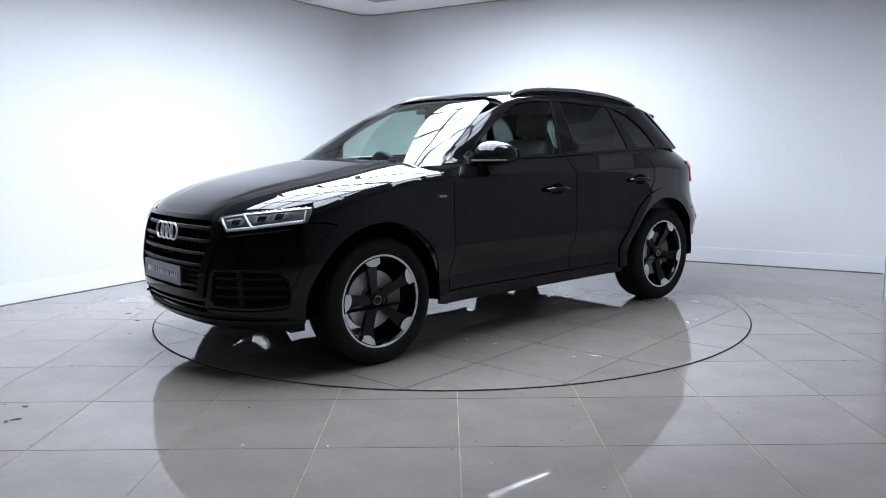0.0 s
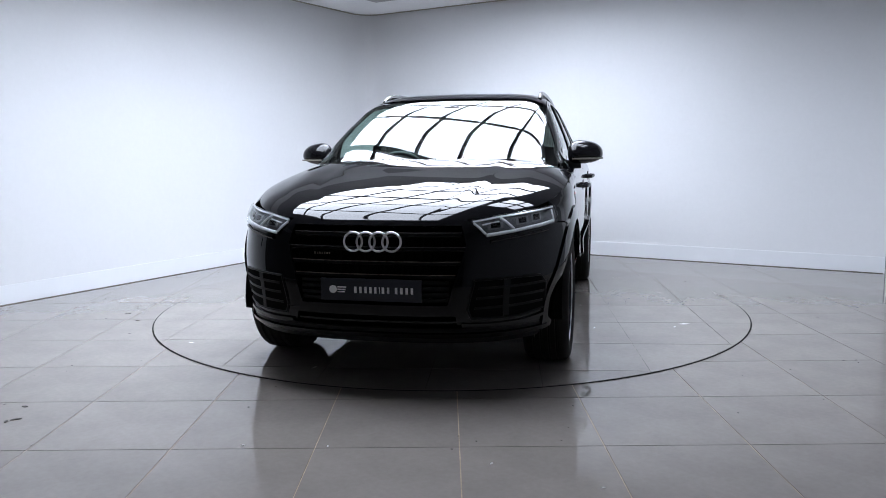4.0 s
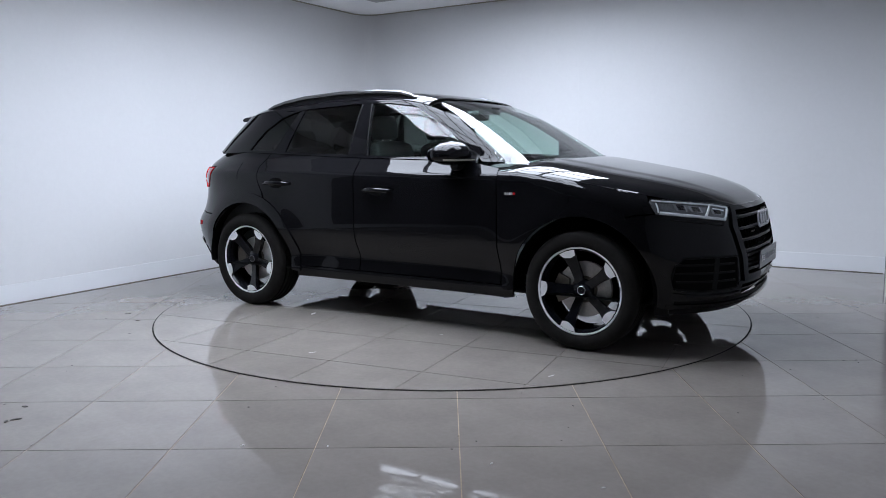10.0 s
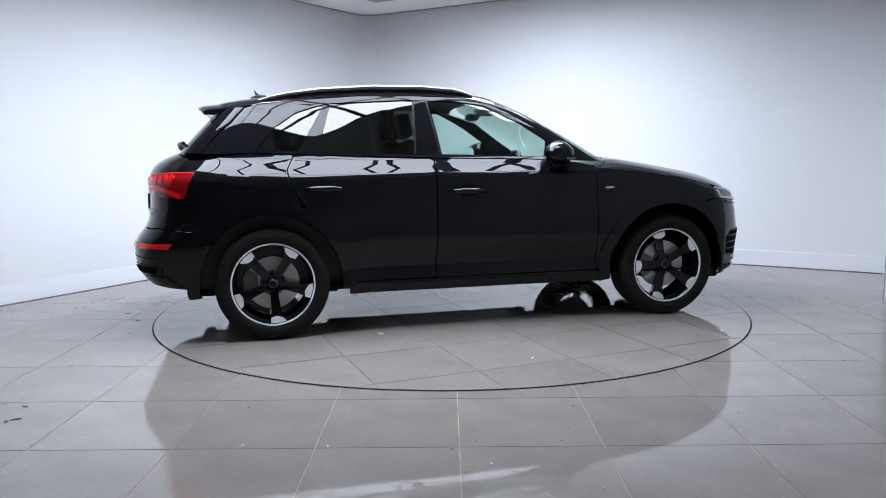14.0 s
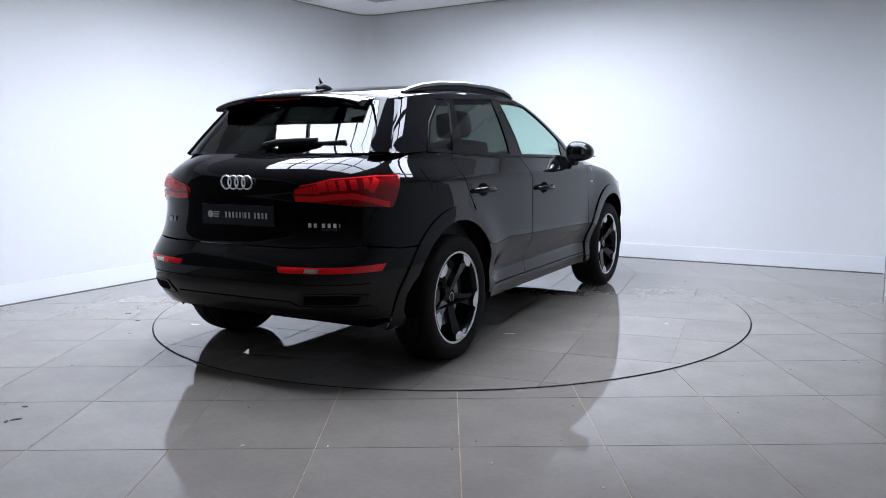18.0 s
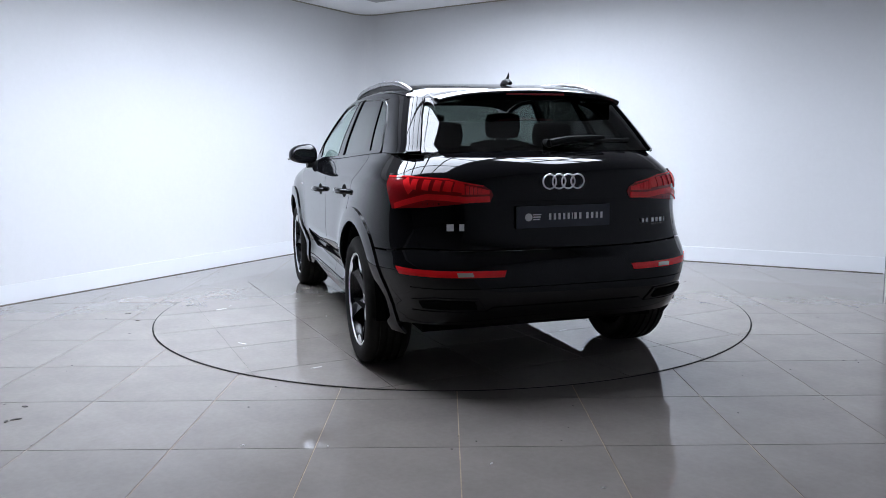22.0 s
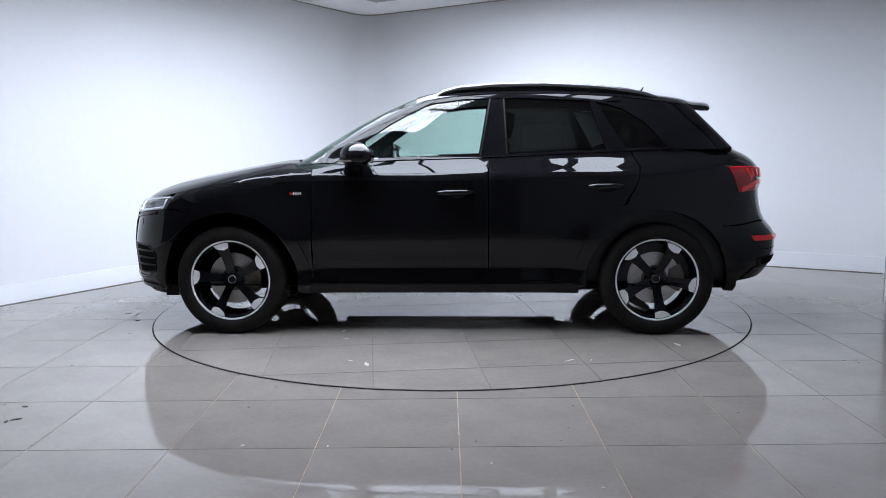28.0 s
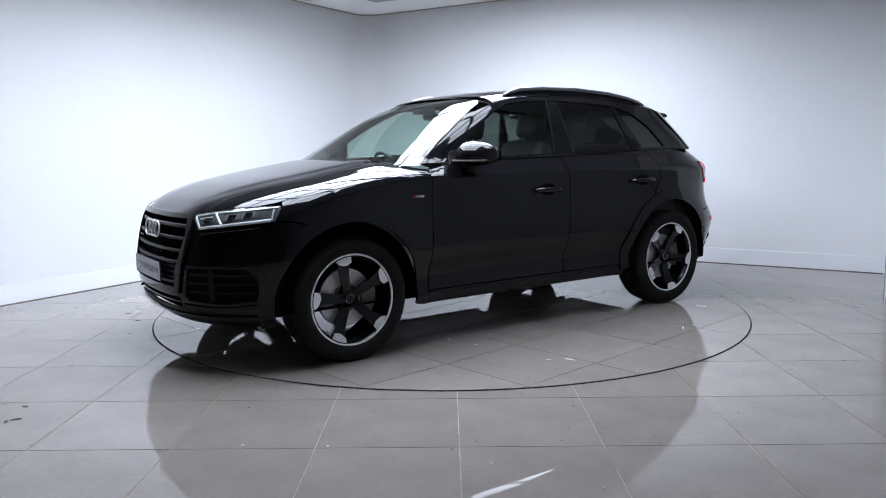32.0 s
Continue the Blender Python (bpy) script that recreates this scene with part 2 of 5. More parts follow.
# ---------------------------------------------------------------- big ceiling lights
def build_light(u0, u1, v0, v1, nu, nv):
    light = tagged(new("ceiling_light"), "bright recessed light ceiling divided by thin black bars" if nu > 1 else "narrow bright recessed ceiling light panel", "light")
    cu, cv = (u1 - u0) / nu, (v1 - v0) / nv
    for a, b, c, d in ((u0 - .03, u0, v0 - .03, v1 + .03), (u1, u1 + .03, v0 - .03, v1 + .03), (u0, u1, v0 - .03, v0), (u0, u1, v1, v1 + .03)):
        bm = bmesh.new()
        prism(bm, [tuple(uv(p, q).xy) for p, q in ((a, c), (a, d), (b, d), (b, c))], CEIL + .125, CEIL + .20)
        part("well_side", bm, M_CEIL, light, "white side of the light well")
    for i in range(nu):
        for j in range(nv):
            bm = bmesh.new()
            prism(bm, [tuple(uv(u0 + cu * a, v0 + cv * b).xy) for a, b in ((i, j), (i, j + 1), (i + 1, j + 1), (i + 1, j))], WELL_Z, WELL_Z + .012)
            part("diffuser", bm, M_LIGHT, light, "glowing white diffuser")
    for k in range(1, nu):
        bm = bmesh.new()
        prism(bm, [tuple(uv(u0 + cu * k + a, b).xy) for a, b in ((-.015, v0), (-.015, v1), (.015, v1), (.015, v0))], CEIL - .030, CEIL + .005)
        part("bar", bm, M_BAR, light)
    for k in range(1, nv):
        w = .028 if k % 2 else .017
        bm = bmesh.new()
        prism(bm, [tuple(uv(a, v0 + cv * k + b).xy) for a, b in ((u0, -w), (u0, w), (u1, w), (u1, -w))], CEIL - .029, CEIL + .006)
        part("bar", bm, M_BAR, light)


for well in WELLS:
    build_light(*well)

# ---------------------------------------------------------------- the car's surfaces (x forward, y to its left, z up)
def curve(pairs):
    """Smooth (monotone cubic) curve through (key, value) pairs."""
    ks, vs = np.array([p[0] for p in pairs], float), np.array([p[1] for p in pairs], float)
    d = np.diff(vs) / np.diff(ks)
    m = np.zeros(len(ks))
    m[0], m[-1] = d[0], d[-1]
    for i in range(1, len(ks) - 1):
        m[i] = 0 if d[i - 1] * d[i] <= 0 else 2 * d[i - 1] * d[i] / (d[i - 1] + d[i])

    def value(k):
        k = min(max(k, ks[0]), ks[-1])
        i = min(max(int(np.searchsorted(ks, k)) - 1, 0), len(ks) - 2)
        h = ks[i + 1] - ks[i]
        t = (k - ks[i]) / h
        return float(vs[i] * (1 + 2 * t) * (1 - t) ** 2 + m[i] * h * t * (1 - t) ** 2 + vs[i + 1] * t * t * (3 - 2 * t) + m[i + 1] * h * t * t * (t - 1))
    return value


WHEELBASE_HALF, WHEEL_R, TRACK_Y = 1.4095, 0.364, 0.805
W_SIDE = curve([(.15, .80), (.22, .835), (.28, .864), (.33, .873), (.36, .873), (.42, .876), (.50, .892), (.58, .914), (.64, .923), (.72, .925), (.80, .923), (.90, .921), (.97, .921), (1.03, .917), (1.055, .909),
                (1.08, .889), (1.12, .855), (1.15, .829), (1.17, .813), (1.20, .800), (1.30, .765), (1.42, .715), (1.50, .678), (1.56, .645), (1.62, .60), (1.70, .50)])
X_FRONT = curve([(.15, 2.10), (.20, 2.15), (.25, 2.20), (.30, 2.25), (.36, 2.279), (.45, 2.286), (.55, 2.287), (.65, 2.272), (.75, 2.250), (.83, 2.222), (.88, 2.185), (.92, 2.13), (.97, 2.03), (1.05, 1.85)])
X_REAR = curve([(.20, -2.0), (.27, -2.10), (.33, -2.19), (.42, -2.275), (.52, -2.312), (.60, -2.312), (.66, -2.290), (.70, -2.258), (.74, -2.230), (.80, -2.212), (.88, -2.204), (.95, -2.202),
                (1.02, -2.206), (1.08, -2.198), (1.13, -2.165), (1.165, -2.12), (1.19, -2.07), (1.215, -2.005)])
HOOD_EDGE = curve([(.60, 1.09), (.9, 1.079), (1.2, 1.050), (1.5, 1.004), (1.75, .953), (1.95, .913), (2.08, .888), (2.185, .866)])
NF, NR, XSF, XSR = 3.9, 3.9, 1.22, -1.25         # roundness along the car
LF, LR = 1.45, 1.5


def wheel_bulge(x, z):
    """Flare of the wings over the wheels."""
    b = 0.0
    for cx in (WHEELBASE_HALF, -WHEELBASE_HALF):
        r = math.hypot(x - cx, z - WHEEL_R)
        b += 0.023 * math.exp(-((r - 0.46) / 0.15) ** 2) * (1 if z > 0.25 else 0)
    return b


def side_shape(x, z):
    """Half width at station x, before the ends round off."""
    # the rounded shoulder follows the bonnet's edge down to the nose
    fall = max(0.0, 1.078 - HOOD_EDGE(x)) if x > 0.95 else 0.0
    k = min(max((z - HOOD_EDGE(x) + 0.24) / 0.24, 0.0), 1.0)
    w = W_SIDE(z + fall * k * k * (3 - 2 * k))
    if x < -0.4:
        w -= 0.016 * ((-0.4 - x) / 1.5) ** 2 * (1.0 if z < 1.1 else 1.0 + min((z - 1.1) * 6, 2.2))
    # the cabin widens towards the windscreen pillars
    if x > -0.6 and z > 1.1:
        w += 0.018 * min((x + 0.6) / 0.9, 1.0) * min((z - 1.1) / 0.15, 1.0)
    # drawn-in door bottoms and the shoulder crease
    w -= 0.026 * math.exp(-((z - 0.46) / 0.085) ** 2) * math.exp(-(x / 0.95) ** 8)
    return w + wheel_bulge(x, z)


def across(z, front):
    """Roundness across the car: the tail rounds off more above the bumper."""
    if front:
        return 2.6
    k = min(max((z - 0.62) / 0.30, 0.0), 1.0)
    return 4.5 - 1.0 * k * k * (3 - 2 * k)


def hull_b(s, z, sg=1):
    """Lower body. s runs along the side (s = x) and on round the nose (s up to XSF + LF) and the tail (down to XSR - LR)."""
    if s > XSF:
        a = min((s - XSF) / LF, 1.0) ** (NF / 2) * math.pi / 2
        x = XSF + (X_FRONT(z) - XSF) * math.sin(a) ** (2 / NF)
        y = side_shape(x, z) * max(math.cos(a), 0) ** (2 / across(z, True))
    elif s < XSR:
        a = min((XSR - s) / LR, 1.0) ** (NR / 2) * math.pi / 2
        x = XSR + (X_REAR(z) - XSR) * math.sin(a) ** (2 / NR)
        y = side_shape(x, z) * max(math.cos(a), 0) ** (2 / across(z, False))
    else:
        x, y = s, side_shape(s, z)
    return Vector((x, y * sg, z))


def s_of_y(y, z, front=True):
    """Perimeter place of a point of the nose or tail at half width y."""
    w = W_SIDE(z)
    a = math.acos(min(max(y / w, 0.0), 1.0) ** (across(z, front) / 2))
    g = (a / (math.pi / 2)) ** (2 / (NF if front else NR))
    return XSF + LF * g if front else XSR - LR * g


def s_of_x(x, z):
    if XSR <= x <= XSF:
        return x
    if x > XSF:
        k = min((x - XSF) / (X_FRONT(z) - XSF), 1.0)
        return XSF + LF * (math.asin(k ** (NF / 2)) / (math.pi / 2)) ** (2 / NF)
    k = min((x - XSR) / (X_REAR(z) - XSR), 1.0)
    return XSR - LR * (math.asin(k ** (NR / 2)) / (math.pi / 2)) ** (2 / NR)


# greenhouse
XG_F = curve([(1.00, 1.235), (1.06, 1.14), (1.10, 1.077), (1.14, 1.012), (1.20, .913), (1.29, .765), (1.36, .647), (1.43, .52), (1.50, .38), (1.55, .26), (1.58, .168), (1.62, 0.0), (1.66, -.15)])
XG_R = curve([(1.05, -2.17), (1.10, -2.14), (1.15, -2.09), (1.18, -2.05), (1.205, -2.012), (1.28, -1.943), (1.36, -1.869), (1.44, -1.794), (1.50, -1.737), (1.56, -1.68), (1.66, -1.585)])
SEMI = 0.95


def screen_drop(k):
    """How far the windscreen falls back at the fraction k of the half width."""
    return 0.06 * k * k + (SEMI - 0.06) * (1 - (1 - k ** 12) ** (1 / 12))


def rear_drop(k):
    """How far the rear window falls forward at the fraction k of the half width."""
    return 0.050 * k * k + (SEMI - 0.050) * (1 - (1 - k ** 8) ** (1 / 8))


def fraction(drop, d):
    """The fraction of the half width at which a screen falls back by d."""
    lo, hi = 0.0, 0.99999
    for _ in range(24):
        mid = (lo + hi) / 2
        lo, hi = (mid, hi) if drop(mid) < d else (lo, mid)
    return lo


def g_y(x, z, sg=1):
    """Greenhouse side: the point at station x and height z."""
    w = side_shape(x, z)
    xf, xr = XG_F(z), XG_R(z)
    if x > xf - SEMI:
        w *= fraction(screen_drop, xf - x)
    elif x < xr + SEMI:
        w *= fraction(rear_drop, x - xr)
    return Vector((x, w * sg, z))


def g_front(y, z):
    k = min(abs(y) / (W_SIDE(z) + 0.018 * min(max((z - 1.1) / 0.15, 0.0), 1.0)), 0.9999)
    return Vector((XG_F(z) - screen_drop(k), y, z))


def g_rear(y, z):
    k = min(abs(y) / (W_SIDE(z) - 0.035), 0.9999)
    return Vector((XG_R(z) + rear_drop(k), y, z))


# roof and bonnet
Z_ROOF = curve([(-1.95, 1.51), (-1.75, 1.548), (-1.5, 1.585), (-1.1, 1.628), (-.7, 1.650), (-.3, 1.650), (-.1, 1.640), (0, 1.627), (.1, 1.608), (.2, 1.580), (.35, 1.525)])


def edge_height(x):
    return Z_ROOF(x) - 0.062


def roof_half(x):
    return max(g_y(x, edge_height(x)).y, 0.02)


def roof_point(x, t):
    h = roof_half(x)
    k = abs(t)
    return Vector((x, h * t, Z_ROOF(x) - 0.062 * (0.24 * k ** 2 + 0.76 * k ** 8)))


Z_HOOD = curve([(.55, 1.10), (.80, 1.118), (.95, 1.138), (1.05, 1.146), (1.25, 1.120), (1.5, 1.076), (1.7, 1.041), (1.9, .997), (2.05, .950), (2.13, .910), (2.185, .870)])


def hood_half(x):
    z = HOOD_EDGE(x)
    return max(hull_b(s_of_x(x, z), z).y, 0.015)


def hood_point(x, t):
    h = hood_half(x)
    k = abs(t)
    crown = Z_HOOD(x) - HOOD_EDGE(x)
    z = HOOD_EDGE(x) + crown * (1 - (0.13 * k ** 2.0 + 0.87 * k ** 7))
    # raised middle between two soft creases
    fade = min(1, max(0, (2.15 - x) / 0.3))
    z += fade * (0.006 / (1 + math.exp((k - 0.55) / 0.012)) + 0.006 / (1 + math.exp((k - 0.80) / 0.018)))
    return Vector((x, h * t, z))


def inside(p, poly):
    c, n = False, len(poly)
    for i in range(n):
        a, b = poly[i], poly[i - 1]
        if (a[1] > p[1]) != (b[1] > p[1]) and p[0] < (b[0] - a[0]) * (p[1] - a[1]) / (b[1] - a[1]) + a[0]:
            c = not c
    return c


def dense(poly, step):
    out = []
    for i, a in enumerate(poly):
        b = poly[(i + 1) % len(poly)]
        n = max(1, math.ceil(math.hypot(b[0] - a[0], b[1] - a[1]) / step))
        out += [(a[0] + (b[0] - a[0]) * k / n, a[1] + (b[1] - a[1]) * k / n) for k in range(n)]
    return out


def shrink(poly, d):
    """Moves the outline inwards by d."""
    area = sum(poly[i - 1][0] * p[1] - p[0] * poly[i - 1][1] for i, p in enumerate(poly))
    sgn = 1 if area > 0 else -1
    out, n = [], len(poly)
    for i in range(n):
        a, p, b = (Vector(poly[k % n]) for k in (i - 1, i, i + 1))
        e1, e2 = (p - a).normalized(), (b - p).normalized()
        n1, n2 = Vector((-e1.y, e1.x)) * sgn, Vector((-e2.y, e2.x)) * sgn
        m = n1 + n2
        m = m / max(m.dot(n1), 0.35) if m.length > 1e-6 else n1
        out.append(tuple(p + m * d))
    return out


def panel(name, poly, surface, mat, parent, label="", step=0.03, gap=0.002, depth=0.012, lift=0.0, outward=None):
    """A sheet cut to a 2D outline and laid on a surface, with its edges folded inwards."""
    from mathutils.geometry import delaunay_2d_cdt
    poly = dense(shrink(poly, gap), step) if gap else dense(poly, step)
    us, vs = [p[0] for p in poly], [p[1] for p in poly]
    pts = [Vector(p) for p in poly]
    hold = shrink(poly, step * 0.45)
    k = 0
    v = min(vs) + step * 0.5
    while v < max(vs):
        u = min(us) + step * (0.5 if k % 2 else 1.0)
        while u < max(us):
            if inside((u, v), hold):
                pts.append(Vector((u, v)))
            u += step
        v += step * 0.9
        k += 1
    n = len(poly)
    vo, _, fo, _, _, _ = delaunay_2d_cdt(pts, [(i, (i + 1) % n) for i in range(n)], [], 1, 1e-5)
    e = 0.002
    places, normals = [], []
    for q in vo:
        c = surface(q.x, q.y)
        du = surface(q.x + e, q.y) - surface(q.x - e, q.y)
        dv = surface(q.x, q.y + e) - surface(q.x, q.y - e)
        nn = du.cross(dv)
        nn = nn.normalized() if nn.length > 1e-12 else Vector((0, 0, 1))
        places.append(c)
        normals.append(nn)
    mid = sum(places, Vector()) / len(places)
    out = outward or Vector((mid.x * 0.6, mid.y * 2, (mid.z - 0.6) * 1.5))
    if sum((nn.dot(out) for nn in normals)) < 0:
        normals = [-nn for nn in normals]
    places = [c + nn * lift for c, nn in zip(places, normals)]
    faces = []
    for f in fo:
        a, b, c = (places[i] for i in f[:3])
        nn = (b - a).cross(c - a)
        f = list(f)
        faces.append(f if nn.dot(normals[f[0]]) >= 0 else f[::-1])
    count = {}
    for f in faces:
        for i in range(len(f)):
            count.setdefault(tuple(sorted((f[i], f[(i + 1) % len(f)]))), []).append((f[i], f[(i + 1) % len(f)]))
    rim = [d[0] for d in count.values() if len(d) == 1]
    verts, norms = list(places), list(normals)
    low = {}
    for a, b in rim:
        for i in (a, b):
            if i not in low:
                low[i] = (len(verts), len(verts) + 1)
                verts += [places[i], places[i] - normals[i] * depth]
                norms += [normals[i], normals[i]]
    for a, b in rim:
        t = (places[b] - places[a])
        o = t.cross(normals[a])
        if o.length > 1e-9:
            o.normalize()
            for i in (a, b):
                for j in low[i]:
                    norms[j] = o
        faces.append([low[b][0], low[a][0], low[a][1], low[b][1]])
    ob = mesh_object(name, verts, faces, mat, parent, label, smooth=True, normals=norms)
    return ob


def grid_sheet(name, fn, us, vs, mat, parent, label="", thick=0.0):
    """Quad sheet over two lists of parameters."""
    verts = [fn(u, v) for u in us for v in vs]
    nu, nv = len(us), len(vs)
    faces = [(i * nv + j, i * nv + j + 1, (i + 1) * nv + j + 1, (i + 1) * nv + j) for i in range(nu - 1) for j in range(nv - 1)]
    mid = verts[(nu // 2) * nv + nv // 2]
    a, b, c = (verts[k] for k in faces[len(faces) // 2][:3])
    if (b - a).cross(c - a).dot(Vector((mid.x * 0.3, mid.y, mid.z - 0.3))) < 0:
        faces = [f[::-1] for f in faces]
    return mesh_object(name, verts, faces, mat, parent, label, smooth=True)


# ---------------------------------------------------------------- car materials
M_PAINT = material("black_car_paint", (0.005, 0.005, 0.006), 0.02, specular=0.31, grain=0.15, grain_scale=900)
M_GLOSS = material("gloss_black_trim", (0.005, 0.005, 0.006), 0.04, specular=0.26)
M_PLASTIC = material("black_plastic", (0.009, 0.009, 0.0095), 0.42, specular=0.16, grain=0.15, grain_scale=150, bump=0.15, bump_scale=500)
# near-black without sheen: shade of recesses and underside put into the colour
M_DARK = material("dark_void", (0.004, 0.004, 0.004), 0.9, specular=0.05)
M_RUBBER = material("tyre_rubber", (0.012, 0.011, 0.0102), 0.80, specular=0.18, grain=0.25, grain_scale=30, stain=0.25, stain_scale=6, bump=0.2, bump_scale=250)
M_RIM = material("dark_wheel_paint", (0.006, 0.0065, 0.009), 0.22, specular=0.25, coat=0.08, grain=0.1, grain_scale=200)
M_CUT = material("machined_aluminium", (0.90, 0.90, 0.91), 0.34, metal=0.0, grain=0.05, grain_scale=90)
M_CHROME = material("satin_chrome", (0.82, 0.82, 0.84), 0.28, metal=0.55)
M_STEEL = material("brake_disc_steel", (0.62, 0.61, 0.60), 0.32, metal=0.35, grain=0.15, grain_scale=60)
M_CALIPER = material("cast_grey_caliper", (0.15, 0.135, 0.115), 0.5, metal=0.4, grain=0.2)
M_RED = material("red_lens", (0.95, 0.016, 0.022), 0.08, coat=0.25, stain=0.1, stain_scale=14)
M_RED_DARK = material("dark_red_lens", (0.30, 0.006, 0.010), 0.10, coat=0.25)
M_REFLECT = material("clear_reflector", (0.75, 0.72, 0.68), 0.25, metal=0.5)
M_LAMP_IN = material("lamp_inner_grey", (0.13, 0.132, 0.138), 0.25, metal=0.3, grain=0.35, grain_scale=45)
M_LAMP_SILVER = material("lamp_inner_silver", (0.50, 0.505, 0.52), 0.2, metal=0.7, grain=0.1, grain_scale=60)
M_DRL = material("white_light_guide", (0.90, 0.91, 0.92), 0.25, coat=0.5)
M_PLATE = material("dark_navy_plate", (0.014, 0.017, 0.030), 0.35, coat=0.3)
M_LETTER = material("silver_lettering", (0.85, 0.85, 0.87), 0.35)
M_SEAT = material("black_leather", (0.020, 0.020, 0.021), 0.5, grain=0.15, grain_scale=80, bump=0.2, bump_scale=160)
M_SEAT_GREY = material("dark_grey_lining", (0.05, 0.052, 0.055), 0.8, grain=0.1)
M_GLASS = glass_material("green_tinted_glass", (0.68, 0.83, 0.775))
M_SCREEN = glass_material("windscreen_glass", (0.70, 0.84, 0.79), 0.09)
M_PRIVACY = glass_material("privacy_glass", (0.10, 0.11, 0.105))
M_LENS = glass_material("clear_lens", (0.93, 0.95, 0.96))
M_RAIL = material("dark_satin_metal", (0.16, 0.16, 0.165), 0.22, metal=0.8)
M_MIRROR = material("mirror_glass", (0.75, 0.78, 0.80), 0.02, metal=1.0)

CAR = tagged(new("car"), "glossy black mid-size suv on a turntable", "car")
TURNTABLE = tagged(new("turntable"), "round motor turntable with grey porcelain tiles flush in the floor", "turntable")


# ---------------------------------------------------------------- outlines shared by the panels
def arc_xz(cx, r, a0, a1, n=16, cz=WHEEL_R):
    return [(cx + r * math.cos(radians(a0 + (a1 - a0) * k / n)), cz + r * math.sin(radians(a0 + (a1 - a0) * k / n))) for k in range(n + 1)]


BELT = curve([(-1.6, 1.215), (-1.1, 1.197), (-.32, 1.167), (.42, 1.150), (.86, 1.105)])
FRONT_END, REAR_END = XSF + LF, XSR - LR


def nose(sig, z):
    """Signed perimeter from the middle of the nose."""
    return hull_b(FRONT_END - abs(sig), z, 1 if sig >= 0 else -1)


def tail(sig, z):
    return hull_b(REAR_END + abs(sig), z, 1 if sig >= 0 else -1)


def nz(y, z):
    """Nose outline point from half width and height."""
    return (math.copysign(FRONT_END - s_of_y(abs(y), z, True), y), z)


def nx(x, z, sg):
    return (sg * (FRONT_END - s_of_x(x, z)), z)


def tz(y, z):
    return (math.copysign(s_of_y(abs(y), z, False) - REAR_END, y), z)


def tx(x, z, sg):
    return (sg * (s_of_x(x, z) - REAR_END), z)


